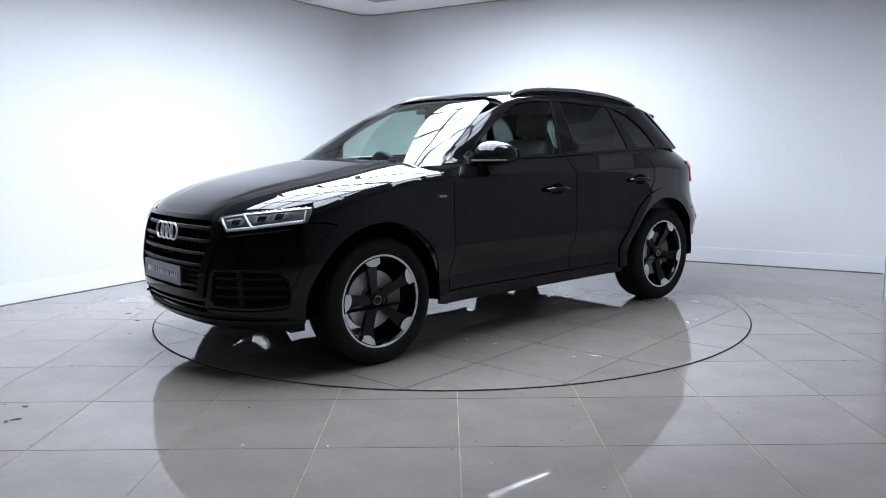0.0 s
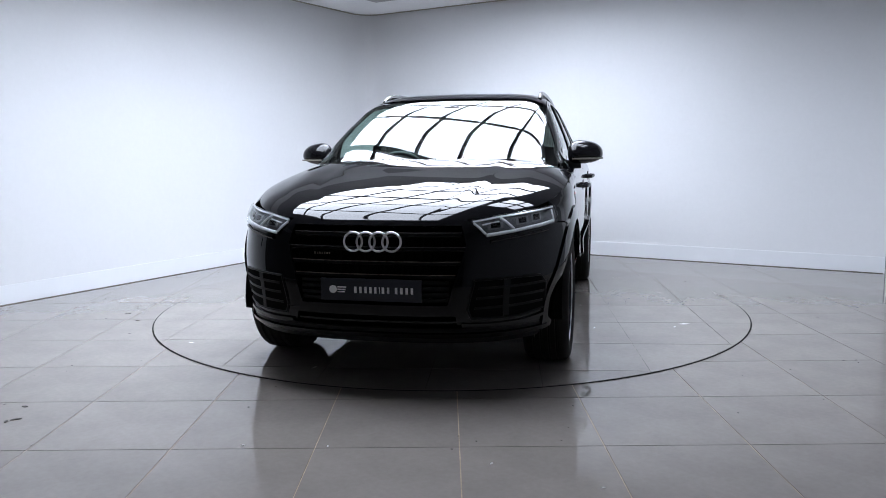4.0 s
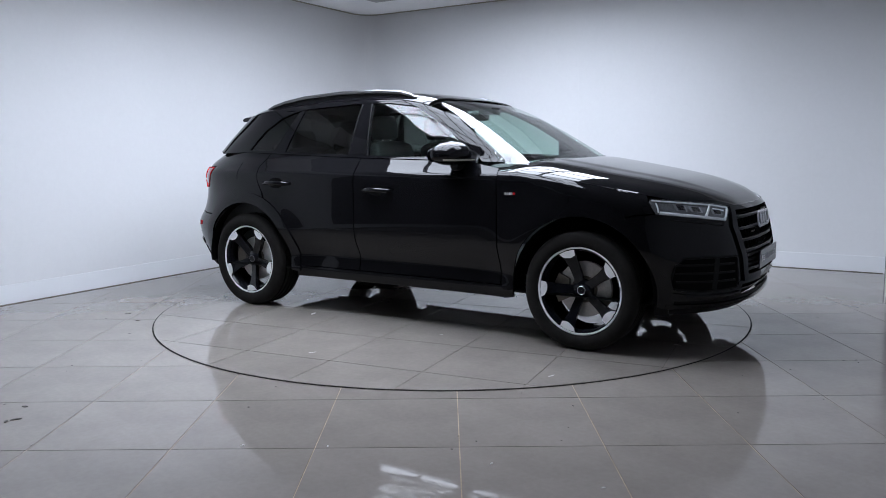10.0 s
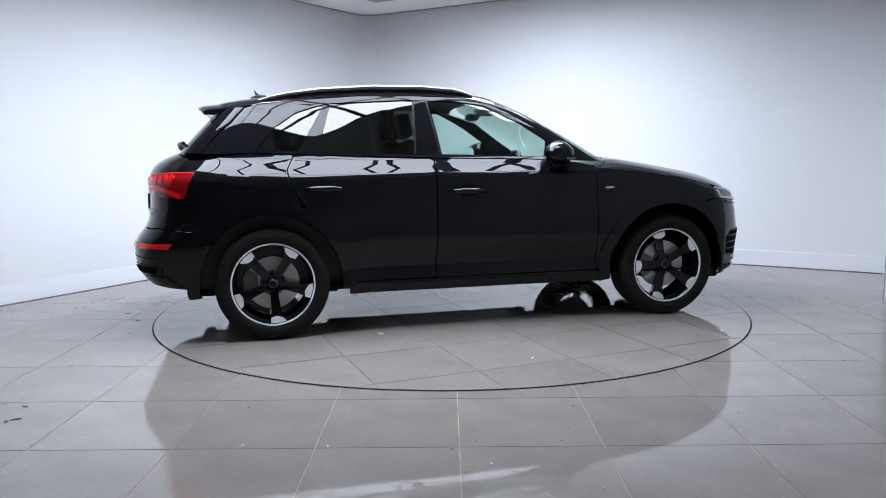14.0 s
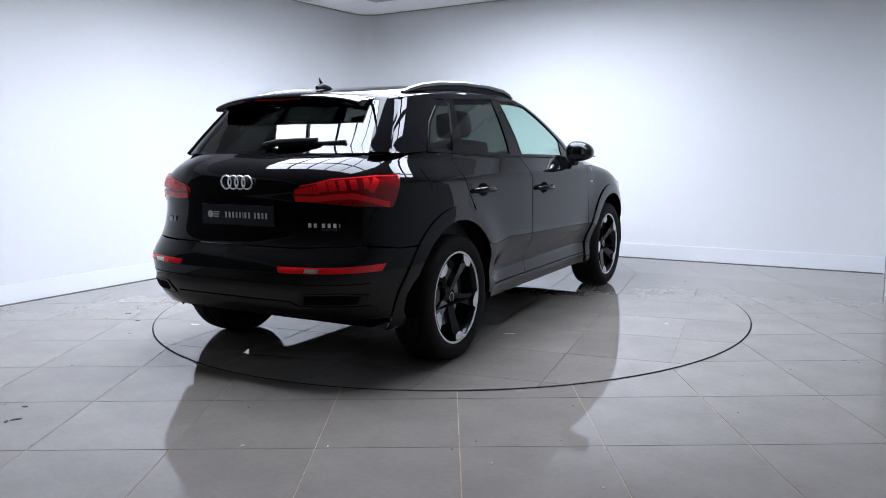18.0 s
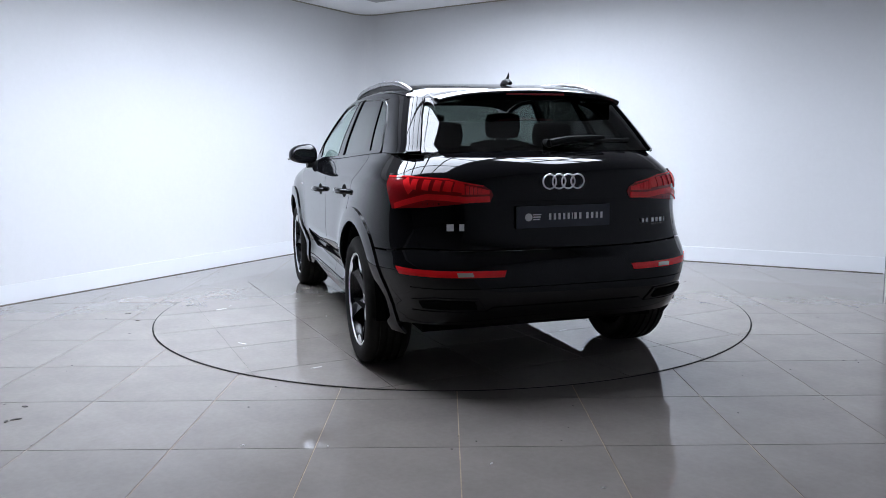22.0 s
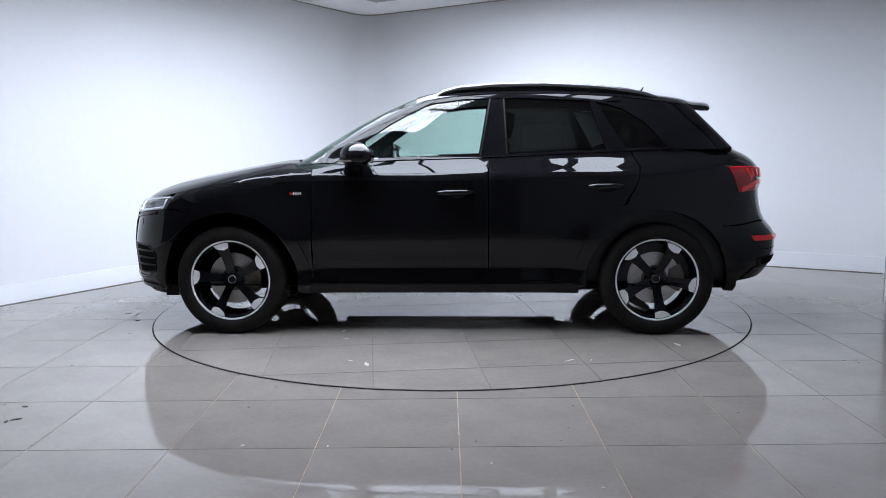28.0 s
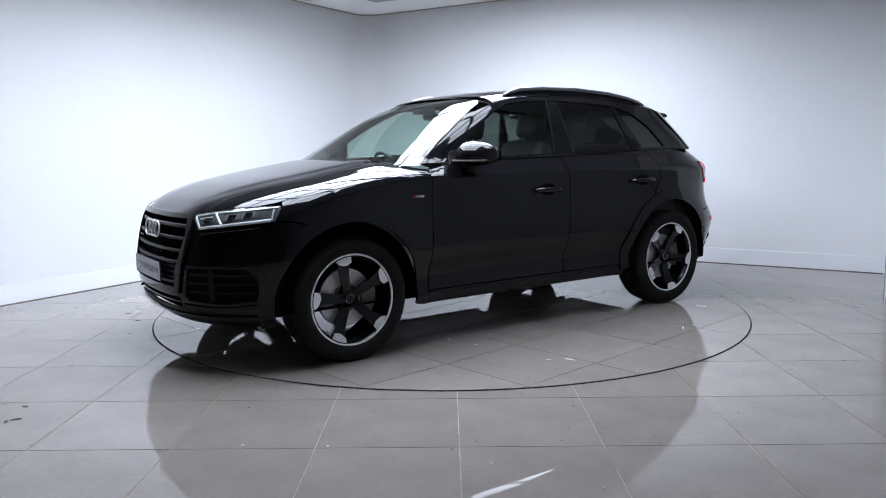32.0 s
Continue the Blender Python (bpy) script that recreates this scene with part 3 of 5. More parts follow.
def build_body():
    FW, RW = WHEELBASE_HALF, -WHEELBASE_HALF
    arch = 0.50
    for sg in (1, -1):
        def side(s, z, sg=sg):
            return hull_b(s, z, sg)

        def house(x, z, sg=sg):
            return g_y(x, z, sg)
        door = panel("front_door", [(-.314, .352), (.858, .352), (.850, .62), (.842, 1.098)] + [(x, BELT(x)) for x in (.7, .5, .2, -.1, -.314)], side, M_PAINT, CAR)
        rear = panel("rear_door", [(-.318, .352), (-.318, BELT(-.318)), (-.7, BELT(-.7)), (-1.0, BELT(-1.0)), (-1.236, BELT(-1.236)), (s_of_x(-1.292, 1.10), 1.10), (s_of_x(-1.27, .99), .99), (-1.215, .90)]
                     + arc_xz(RW, arch + 0.01, 65, 0, 14)[1:-1] + [(RW + arch + 0.01, .352)], side, M_PAINT, CAR)
        hl_rear = s_of_x(1.792, .923)
        edge = [(s_of_x(x, HOOD_EDGE(x)), HOOD_EDGE(x)) for x in (1.785, 1.64, 1.5, 1.3, 1.1, .9, .842)]
        panel("front_wing", [(.862, .352), (FW - arch, .352)] + [(s_of_x(x, z), z) for x, z in arc_xz(FW, arch, 180, 62, 18)[1:] + [(1.74, .836), (1.838, .843)]] + [(hl_rear, .914)] + edge + [(.854, .62)], side, M_PAINT, CAR)
        quarter = [(s_of_x(x, z), z) for x, z in ((-1.24, BELT(-1.24)), (-1.5, 1.212), (-1.75, 1.205), (-1.95, 1.19))] + [(s_of_y(y, z, False), z) for y, z in ((.715, 1.182), (.79, 1.09), (.795, .945), (.745, .735))] + [
            (s_of_x(x, z), z) for x, z in [(-2.08, .735), (-1.93, .715), (-1.765, .716)] + arc_xz(RW, arch, 133, 66, 12)[1:] + [(-1.220, .90), (-1.275, .99), (-1.297, 1.10)]]
        panel("rear_quarter_panel", quarter, side, M_PAINT, CAR)
        panel("sill", [(-.91, .268), (.91, .268), (.91, .349), (-.91, .349)], side, M_GLOSS, CAR, depth=0.02)
        panel("fuel_flap", [(s_of_x(x, z), z) for x, z in ((-1.50, 1.0), (-1.66, 1.0), (-1.67, 1.12), (-1.51, 1.13))], side, M_PAINT, CAR, lift=0.0025, depth=0.004) if sg < 0 else None
        for cx, a0, a1 in ((FW, -8, 190), (RW, -6, 190)):
            ring = arc_xz(cx, 0.455, a0, a1, 30) + arc_xz(cx, 0.535, a1, a0, 30)
            panel("wheel_arch_trim", [(s_of_x(x, z), z) for x, z in ring], side, M_PAINT, CAR, step=0.025, gap=0, lift=0.010, depth=0.016)
        # greenhouse frames
        top = [(x, edge_height(x) - .004) for x in (.24, .1, -.1, -.4, -.8, -1.2, -1.5)]
        panel("roof_side_frame", [(.872, 1.135), (.742, 1.225), (.542, 1.355), (.402, 1.445)] + top + [(-1.5, edge_height(-1.5) - .05)]
              + [(-1.2, edge_height(-1.2) - .03), (-1.03, 1.525), (-.985, 1.538), (-.75, 1.556), (-.415, 1.562), (-.315, 1.562), (-.15, 1.556), (.075, 1.527), (.20, 1.468), (.339, 1.392), (.50, 1.285), (.66, 1.168), (.70, 1.14)], house, M_GLOSS, CAR, gap=0)
        panel("door_pillar", [(-.25, BELT(-.25)), (-.318, 1.560), (-.425, 1.560), (-.445, BELT(-.445))], house, M_GLOSS, CAR, gap=0, lift=.002)
        panel("rear_pillar", [(-1.092, BELT(-1.09)), (-.985, 1.536), (-1.03, 1.524), (-1.225, BELT(-1.225))], house, M_GLOSS, CAR, gap=0, lift=.002)
        panel("quarter_pillar", [(-1.50, BELT(-1.5)), (-1.36, 1.38), (-1.22, 1.475), (-1.10, 1.514), (-1.2, edge_height(-1.2) - .031), (-1.5, edge_height(-1.5) - .008), *[(XG_R(z) + .15, z) for z in (1.485, 1.44, 1.30, 1.205)], (-1.70, 1.205)], house, M_PAINT, CAR, gap=0)
        panel("mirror_base", [(.66, BELT(.66)), (.66, 1.168), (.50, 1.285), (.485, BELT(.485))], house, M_GLOSS, CAR, gap=0, lift=.001)
        panel("front_door_window", [(.485, BELT(.485)), (.50, 1.285), (.339, 1.392), (.20, 1.468), (.075, 1.527), (-.15, 1.556), (-.318, 1.562), (-.25, BELT(-.25))], house, M_GLASS, CAR, "green tinted side window", gap=0, lift=-.004, depth=.001)
        panel("rear_door_window", [(-.445, BELT(-.445)), (-.425, 1.562), (-.75, 1.556), (-.985, 1.538), (-1.092, BELT(-1.09))], house, M_PRIVACY, CAR, "dark privacy window", gap=0, lift=-.004, depth=.001)
        panel("quarter_window", [(-1.225, BELT(-1.225)), (-1.03, 1.525), (-1.10, 1.514), (-1.22, 1.475), (-1.36, 1.38), (-1.50, BELT(-1.5))], house, M_PRIVACY, CAR, "dark privacy window", gap=0, lift=-.004, depth=.001)
    # bonnet
    xs = [.60 + (2.19 - .60) * math.sin(math.pi / 2 * k / 40) for k in range(41)]
    ts = [math.sin(math.pi / 2 * (k / 40)) for k in range(-40, 41)]
    grid_sheet("bonnet", hood_point, xs, ts, M_PAINT, CAR)
    # roof
    xs = [.165 - 1.94 * (1 - math.cos(math.pi * k / 48)) / 2 for k in range(49)]
    grid_sheet("roof", roof_point, xs, ts, M_PAINT, CAR)
    # glass
    panel("windscreen", [(-.835, 1.125), (-.4, 1.085), (0, 1.08), (.4, 1.085), (.835, 1.125), (.776, 1.225), (.720, 1.355), (.668, 1.445), (.610, 1.528), (.55, 1.552), (.4, 1.572), (.2, 1.582), (0, 1.585), (-.2, 1.582), (-.4, 1.572), (-.55, 1.552), (-.610, 1.528), (-.668, 1.445), (-.720, 1.355), (-.776, 1.225)], g_front, M_SCREEN, CAR, "clear curved windscreen", gap=0, depth=.002, outward=Vector((1, 0, 1)))
    panel("rear_window", [(-.668, 1.208), (0, 1.205), (.668, 1.208), (.605, 1.40), (.562, 1.50), (-.562, 1.50), (-.605, 1.40)], g_rear, M_PRIVACY, CAR, "dark privacy rear window", gap=0, depth=.002, outward=Vector((-1, 0, 1)))
    for sg in (1, -1):
        panel("window_fin", [(sg * .670, 1.205), (sg * .607, 1.40), (sg * .564, 1.50), (sg * .620, 1.50), (sg * .664, 1.40), (sg * .700, 1.30), (sg * .737, 1.205)], g_rear, M_GLOSS, CAR, "gloss black fin beside the rear window", gap=0, lift=.012, depth=.020, outward=Vector((-1, 0, 1)))
    # tailgate
    panel("tailgate", [tz(-.745, .735), tz(0, .722), tz(.745, .735), tz(.795, .945), tz(.79, 1.09), tz(.715, 1.186), tz(.60, 1.206), tz(0, 1.212), tz(-.60, 1.206), tz(-.715, 1.186), tz(-.79, 1.09), tz(-.795, .945)], tail, M_PAINT, CAR, outward=Vector((-1, 0, 0)))
    # bumpers
    panel("rear_bumper", [tx(-1.86, .335, -1)] + [tz(y, .345) for y in (-.6, 0, .6)] + [tx(-1.86, .335, 1), tx(-1.88, .55, 1), tx(-1.77, .710, 1), tx(-1.93, .711, 1), tx(-2.08, .731, 1), tz(.745, .731), tz(0, .718), tz(-.745, .731), tx(-2.08, .731, -1), tx(-1.93, .711, -1), tx(-1.77, .710, -1), tx(-1.88, .55, -1)], tail, M_PAINT, CAR, outward=Vector((-1, 0, 0)))
    for sg in (1, -1):
        panel("front_bumper_side", [nz(sg * .47, .865), nx(1.845, .840, sg), nx(1.74, .831, sg), nx(1.648, .803, sg), nx(1.71, .764, sg), nx(1.764, .716, sg), nx(1.853, .597, sg), nx(1.90, .45, sg), nx(1.91, .33, sg), nz(sg * .55, .335), nz(sg * .42, .36), nz(sg * .40, .45), nz(sg * .50, .75)], nose, M_PAINT, CAR, outward=Vector((1, 0, 0)))
        panel("rear_reflector", [tz(sg * .350, .632), tz(sg * .79, .640), tx(-2.02, .645, sg), tx(-2.05, .605, sg), tz(sg * .364, .598)], tail, M_RED, CAR, "red bumper reflector", lift=.004, outward=Vector((-1, 0, 0)))
    panel("front_lip", [nx(1.91, .252, -1)] + [nz(y, .250) for y in (-.6, 0, .6)] + [nx(1.91, .252, 1), nx(1.91, .340, 1), nz(.55, .342), nz(0, .342), nz(-.55, .342), nx(1.91, .340, -1)], nose, M_PLASTIC, CAR, outward=Vector((1, 0, 0)))
    # underbody block, coloured near-black for the shade under the car
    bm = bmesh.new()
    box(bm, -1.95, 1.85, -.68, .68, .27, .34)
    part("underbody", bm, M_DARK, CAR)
    # added low box that blocks the far wall's reflection under the car
    bm = bmesh.new()
    box(bm, -.60, .62, -.50, .50, .205, .272)
    part("undertray", bm, M_PLASTIC, CAR, bevel=.02)
    # second added box, blocking the bright wedge between the rear wheels
    bm = bmesh.new()
    box(bm, -1.62, -.95, -.45, .45, .215, .275)
    part("undertray", bm, M_PLASTIC, CAR, bevel=.02)
    bm = bmesh.new()
    tube(bm, [(-1.78, -.52, .32), (-1.78, -.46, .315), (-1.78, .46, .315), (-1.78, .52, .32)], [.05, .085, .085, .05], 14)
    part("silencer", bm, M_CALIPER, CAR, smooth=True)
    bm = bmesh.new()
    tube(bm, [(-WHEELBASE_HALF, -.70, .34), (-WHEELBASE_HALF, -.2, .30), (-WHEELBASE_HALF, 0, .29), (-WHEELBASE_HALF, .2, .30), (-WHEELBASE_HALF, .70, .34)], [.04, .05, .09, .05, .04], 12)
    part("rear_axle", bm, M_DARK, CAR, smooth=True)


build_body()


# ---------------------------------------------------------------- wheels
def build_wheel():
    w = new("wheel")
    bm = bmesh.new()
    R, H = WHEEL_R + 0.004, 0.1275
    prof = [(.262, -.105), (.30, -H), (.335, -H + .002), (.356, -.112), (R - .004, -.098)]
    for g in (-.062, -.022, .022, .062):
        prof += [(R, g - .007), (R - .009, g - .005), (R - .009, g + .005), (R, g + .007)]
    prof += [(R - .004, .098), (.356, .112), (.335, H - .002), (.30, H), (.276, .118), (.262, .105), (.255, .05)]
    lathe(bm, prof, 72)
    part("tyre", bm, M_RUBBER, w, "black low-profile tyre", smooth=True, angle=50)
    bm = bmesh.new()
    lathe(bm, [(.262, .098), (.270, .104), (.2705, .112), (.266, .1145), (.2595, .113), (.258, .106)], 72)
    part("rim_lip", bm, M_CUT, w, "machined silver rim edge", smooth=True)
    bm = bmesh.new()
    lathe(bm, [(.256, .108), (.246, .095), (.238, .04), (.225, -.05), (.24, -.11)], 60)
    part("rim_barrel", bm, M_RIM, w, "dark wheel barrel", smooth=True)
    for k in range(5):
        a = 90 + 8 + 72 * k
        m = pose(0, 0, 0, 0, -a + 90, 0)
        # spoke in its own frame: r along z, across x, face towards +y
        outline = [(-.026, .045), (-.030, .10), (-.034, .16), (-.044, .205), (-.050, .249), (.010, .2535), (.060, .247), (.036, .212), (.026, .16), (.024, .10), (.026, .045)]
        bm = bmesh.new()
        front, back = [], []
        for x, r in outline:
            y = .060 + .045 * min(1, (r - .045) / .2) ** 1.4 + (.006 if x > 0 else -.004)
            front.append(bm.verts.new((x, y, r)))
            back.append(bm.verts.new((x * .7, y - .045, r)))
        bm.faces.new(front)
        bm.faces.new(back[::-1])
        n = len(outline)
        for i in range(n):
            bm.faces.new((front[i], front[(i + 1) % n], back[(i + 1) % n], back[i]))
        for v in bm.verts:
            v.co = m @ v.co
        sp = part("spoke", bm, M_RIM, w, "dark painted rotor spoke", bevel=.004)
        bm = bmesh.new()
        tip = [(-.044, .214), (-.050, .2485), (-.02, .2525), (.010, .2535), (.052, .2475), (.036, .224), (.012, .212), (-.012, .206)]
        prism(bm, tip, .1115, .1135, m @ Matrix(((1, 0, 0, 0), (0, 0, 1, 0), (0, 1, 0, 0), (0, 0, 0, 1))))
        part("spoke_tip", bm, M_CUT, w, "machined silver spoke tip")
    bm = bmesh.new()
    lathe(bm, [(.001, .074), (.026, .074), (.030, .070), (.034, .066), (.060, .060), (.066, .045), (.066, .0)], 40)
    part("hub", bm, M_RIM, w, "dark hub with five bolts", smooth=True)
    bm = bmesh.new()
    lathe(bm, [(.0245, .0742), (.0255, .0750), (.0265, .0742)], 32)
    part("centre_cap", bm, M_CHROME, w, "silver ring on the centre cap", smooth=True)
    for k in range(5):
        bm = bmesh.new()
        a = 2 * math.pi * (k + .5) / 5
        lathe(bm, [(.001, .058), (.008, .058), (.009, .05)], 10, pose(.048 * math.cos(a), 0, .048 * math.sin(a)))
        part("wheel_bolt", bm, M_RIM, w, smooth=True)
    bm = bmesh.new()
    lathe(bm, [(.08, .02), (.172, .02), (.172, -.01), (.08, -.01)], 48, close=True)
    part("brake_disc", bm, M_STEEL, w, "grey steel brake disc", smooth=True)
    bm = bmesh.new()
    lathe(bm, [(.001, .03), (.082, .03), (.085, .01), (.085, -.05)], 40)
    part("disc_hat", bm, M_CALIPER, w, smooth=True)
    w.parent = CAR
    return w


def place_wheels():
    first = build_wheel()
    # place, side, and how far each wheel stands turned
    spots = [(WHEELBASE_HALF, 1, 21), (-WHEELBASE_HALF, 1, -18), (WHEELBASE_HALF, -1, 27), (-WHEELBASE_HALF, -1, -22)]
    for i, (x, sg, turn) in enumerate(spots):
        m = pose(x, sg * TRACK_Y, WHEEL_R, 0, turn, 0 if sg > 0 else 180)
        if i == 0:
            first.matrix_basis = m
        else:
            copy_thing(first, m)
        # brake caliper behind the spokes, on the side away from the nose
        bm = bmesh.new()
        prism(bm, [(r * math.cos(radians(t)), r * math.sin(radians(t))) for r, t in ((.11, 148), (.11, 212), (.185, 210), (.19, 190), (.19, 170), (.185, 150))], -.03, .045,
              pose(x, sg * TRACK_Y, WHEEL_R) @ Matrix(((1, 0, 0, 0), (0, 0, sg, 0), (0, 1, 0, 0), (0, 0, 0, 1))))
        part("brake_caliper", bm, M_CALIPER, CAR, "cast brake caliper", bevel=.006)
        # arch liner, its deep shade put into the colour
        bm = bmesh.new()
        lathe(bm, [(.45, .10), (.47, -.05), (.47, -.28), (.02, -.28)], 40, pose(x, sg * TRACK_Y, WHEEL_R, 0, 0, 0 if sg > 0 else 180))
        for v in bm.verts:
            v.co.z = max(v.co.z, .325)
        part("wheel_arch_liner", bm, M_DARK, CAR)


place_wheels()


# ---------------------------------------------------------------- nose
FWD, BACK = Vector((1, 0, 0)), Vector((-1, 0, 0))


def strip(name, pts, width, surface, mat, parent, label="", lift=0.0, depth=0.01, outward=FWD, step=0.03):
    """A band of even width along a line drawn on a surface."""
    v = [Vector(p) for p in pts]
    up, dn = [], []
    for i, p in enumerate(v):
        d = (v[min(i + 1, len(v) - 1)] - v[max(i - 1, 0)]).normalized()
        n = Vector((-d.y, d.x)) * width / 2
        up.append(tuple(p + n))
        dn.append(tuple(p - n))
    return panel(name, up + dn[::-1], surface, mat, parent, label, step=step, gap=0, depth=depth, lift=lift, outward=outward)


def rod(name, pts, radius, surface, mat, parent, lift=0.01):
    """Round bar that lies along a line drawn on a surface."""
    bm = bmesh.new()
    line = []
    for (a, b), (c, d) in zip(pts, pts[1:]):
        line += [surface(a + (c - a) * k / 5, b + (d - b) * k / 5) for k in range(5)]
    line.append(surface(*pts[-1]))
    tube(bm, [p + Vector((lift * .8, math.copysign(lift * .6, p.y), 0)) for p in line], radius, 8)
    return part(name, bm, mat, parent, smooth=True)


def letter_bars(parent, place, across, up, widths, height, gap, mat, name="letter"):
    """A row of plain upright bars that stand for lettering."""
    x = -sum(widths) / 2 - gap * (len(widths) - 1) / 2
    n = across.cross(up).normalized()
    for w in widths:
        if w > 0:
            bm = bmesh.new()
            a = place + across * x - up * height / 2
            t = w * .64
            def slab(p, ex, ez):
                q = [p, p + across * ex, p + across * ex + up * ez, p + up * ez]
                lo = [bm.verts.new(k) for k in q]
                hi = [bm.verts.new(k + n * .0012) for k in q]
                bm.faces.new(hi)
                for i in range(4):
                    bm.faces.new((lo[i], lo[(i + 1) % 4], hi[(i + 1) % 4], hi[i]))
            slab(a, t, height)
            part(name, bm, mat, parent)
        x += abs(w) + gap


def number_plate(place, across, up, parent):
    """Dark show plate with a small round mark and a row of silver bars."""
    n = across.cross(up).normalized()
    m = Matrix((across, up, n)).transposed().to_4x4()
    m.translation = place
    bm = bmesh.new()
    prism(bm, [(-.26, -.055), (.26, -.055), (.26, .055), (-.26, .055)], 0, .008, m)
    plate = part("number_plate", bm, M_PLATE, parent, "dark navy show plate with silver lettering bars", bevel=.0015)
    letter_bars(plate, place + across * .062 + n * .0085, across, up, [.020, .020, .019, .019, .018, .007, .021, .019, -.008, .020, .021, .020, .019], .032, .0065, M_LETTER)
    bm = bmesh.new()
    mm = m @ pose(-.195, 0, .0085)
    ring = [(.020 * math.cos(2 * math.pi * k / 20), .020 * math.sin(2 * math.pi * k / 20)) for k in range(20)]
    prism(bm, [p for p in ring], 0, .0012, mm)
    part("mark", bm, M_LETTER, plate)
    for k in (-1, 0, 1):
        bm = bmesh.new()
        prism(bm, [(-.172, k * .012 - .003), (-.130 + k * .004, k * .012 - .003), (-.130 + k * .004, k * .012 + .003), (-.172, k * .012 + .003)], 0.0085, .0097, m)
        part("mark", bm, M_LETTER, plate)
    return plate


def four_rings(place, across, up, radius, thick, parent):
    n = across.cross(up).normalized()
    bm = bmesh.new()
    for k in range(4):
        c = place + across * (k - 1.5) * radius * 1.42 + n * (0.001 * k)
        pts = [c + (across * math.cos(2 * math.pi * i / 32) + up * math.sin(2 * math.pi * i / 32)) * radius for i in range(33)]
        tube(bm, pts, thick, 8, caps=False)
    return part("emblem", bm, M_CHROME, parent, "satin chrome ring emblem", smooth=True)


def build_nose():
    g = panel("grille_backing", [nz(-.40, .42), nz(.40, .42), nz(.50, .75), nz(.46, .872), nz(0, .876), nz(-.46, .872), nz(-.50, .75)], nose, M_DARK, CAR, lift=-.045, depth=.001, outward=FWD)
    outer = [(-.415, .425), (.415, .425), (.515, .76), (.47, .866), (-.47, .866), (-.515, .76)]
    inner = [(-.375, .462), (.375, .462), (.462, .752), (.438, .842), (-.438, .842), (-.462, .752)]
    n = 6
    for i in range(n):
        a, b, c, d = outer[i], outer[(i + 1) % n], inner[(i + 1) % n], inner[i]
        quad = [nz(*a)]
        for p, q in ((a, b), (c, d)):
            quad += [nz(p[0] + (q[0] - p[0]) * k / 6, p[1] + (q[1] - p[1]) * k / 6) for k in range(1 if p is a else 0, 7)]
        panel("grille_frame", quad, nose, M_GLOSS, CAR, gap=0, lift=.014, depth=.06, outward=FWD)
    for z, h in ((.806, .438), (.737, .462), (.668, .437), (.604, .415)):
        bar = strip("grille_bar", [nz(h * k / 8, z) for k in range(-8, 9)], .017, nose, M_PLASTIC, CAR, lift=.002, depth=.035)
        # lighter strip paints the light on the bar's top edge, glossier on the upper two
        strip("bar_edge", [nz(h * k / 8, z + .007) for k in range(-8, 9)], .005, nose, M_RAIL if z > .70 else M_CALIPER, bar, lift=.0055, depth=.003)
    for k in range(-9, 10):
        strip("grille_rib", [nz(k * .046, .60), nz(k * .049, .83)], .008, nose, M_DARK, CAR, lift=-.024, depth=.02)
    for z in (.575, .545, .515, .485):
        strip("grille_bar", [nz(.385 * k / 8, z) for k in range(-8, 9)], .016, nose, M_PLASTIC, CAR, lift=-.004, depth=.03)
    x = X_FRONT(.537)
    number_plate(Vector((x + .014, 0, .537)), Vector((0, 1, 0)), Vector((0, 0, 1)), CAR)
    four_rings(Vector((X_FRONT(.772) + .022, 0, .772)), Vector((0, 1, 0)), Vector((-.12, 0, 1)).normalized(), .047, .0058, CAR)
    letter_bars(CAR, nose(nz(-.265, .712)[0], .712) + Vector((.012, 0, 0)), Vector((.06, 1, 0)).normalized(), Vector((0, 0, 1)), [.012, .010, .010, .010, .010, .010, .010], .010, .003, M_CALIPER, "badge_bar")
    # lower intake and lip
    panel("lower_intake", [nz(-.62, .30), nz(.62, .30), nz(.50, .43), nz(-.50, .43)], nose, M_DARK, CAR, lift=-.04, depth=.001, outward=FWD)
    strip("bumper_bar", [nz(.46 * k / 8, .418) for k in range(-8, 9)], .022, nose, M_GLOSS, CAR, lift=.004, depth=.05)
    strip("intake_bar", [nz(.46 * k / 8, .372) for k in range(-8, 9)], .010, nose, M_GLOSS, CAR, lift=-.01, depth=.02)
    strip("front_splitter", [nx(1.915, .318, -1)] + [nz(.80 * k / 12, .308) for k in range(-12, 13)] + [nx(1.915, .318, 1)], .022, nose, M_PAINT, CAR, lift=.014, depth=.02)
    for sg in (1, -1):
        # air intake in the bumper's corner
        vent = [nz(sg * .505, .585), nz(sg * .70, .592), nx(2.00, .588, sg), nx(1.955, .54, sg), nx(1.935, .46, sg), nx(1.925, .412, sg), nz(sg * .70, .390), nz(sg * .485, .394), nz(sg * .470, .44)]
        # flat sheet on the skin; near-black colour stands for the recess's shade
        v = panel("air_intake", vent, nose, M_DARK, CAR, "recessed black corner intake", lift=.003, depth=.004, outward=FWD)
        ring = vent + [vent[0]]
        rod("intake_rim", ring, .006, nose, M_PLASTIC, v, .002)
        for z in (.445, .495, .545):
            strip("intake_slat", [nz(sg * (.50 + (z - .43) * .2), z), nz(sg * .62, z + .002), nz(sg * .72, z + .004), nx(2.00, z + .006, sg), nx(1.958, z + .006, sg)], .012, nose, M_PLASTIC, v, lift=.007, depth=.010)
        strip("intake_pillar", [nz(sg * .645, .40), nz(sg * .655, .585)], .030, nose, M_PLASTIC, v, lift=.007, depth=.006)
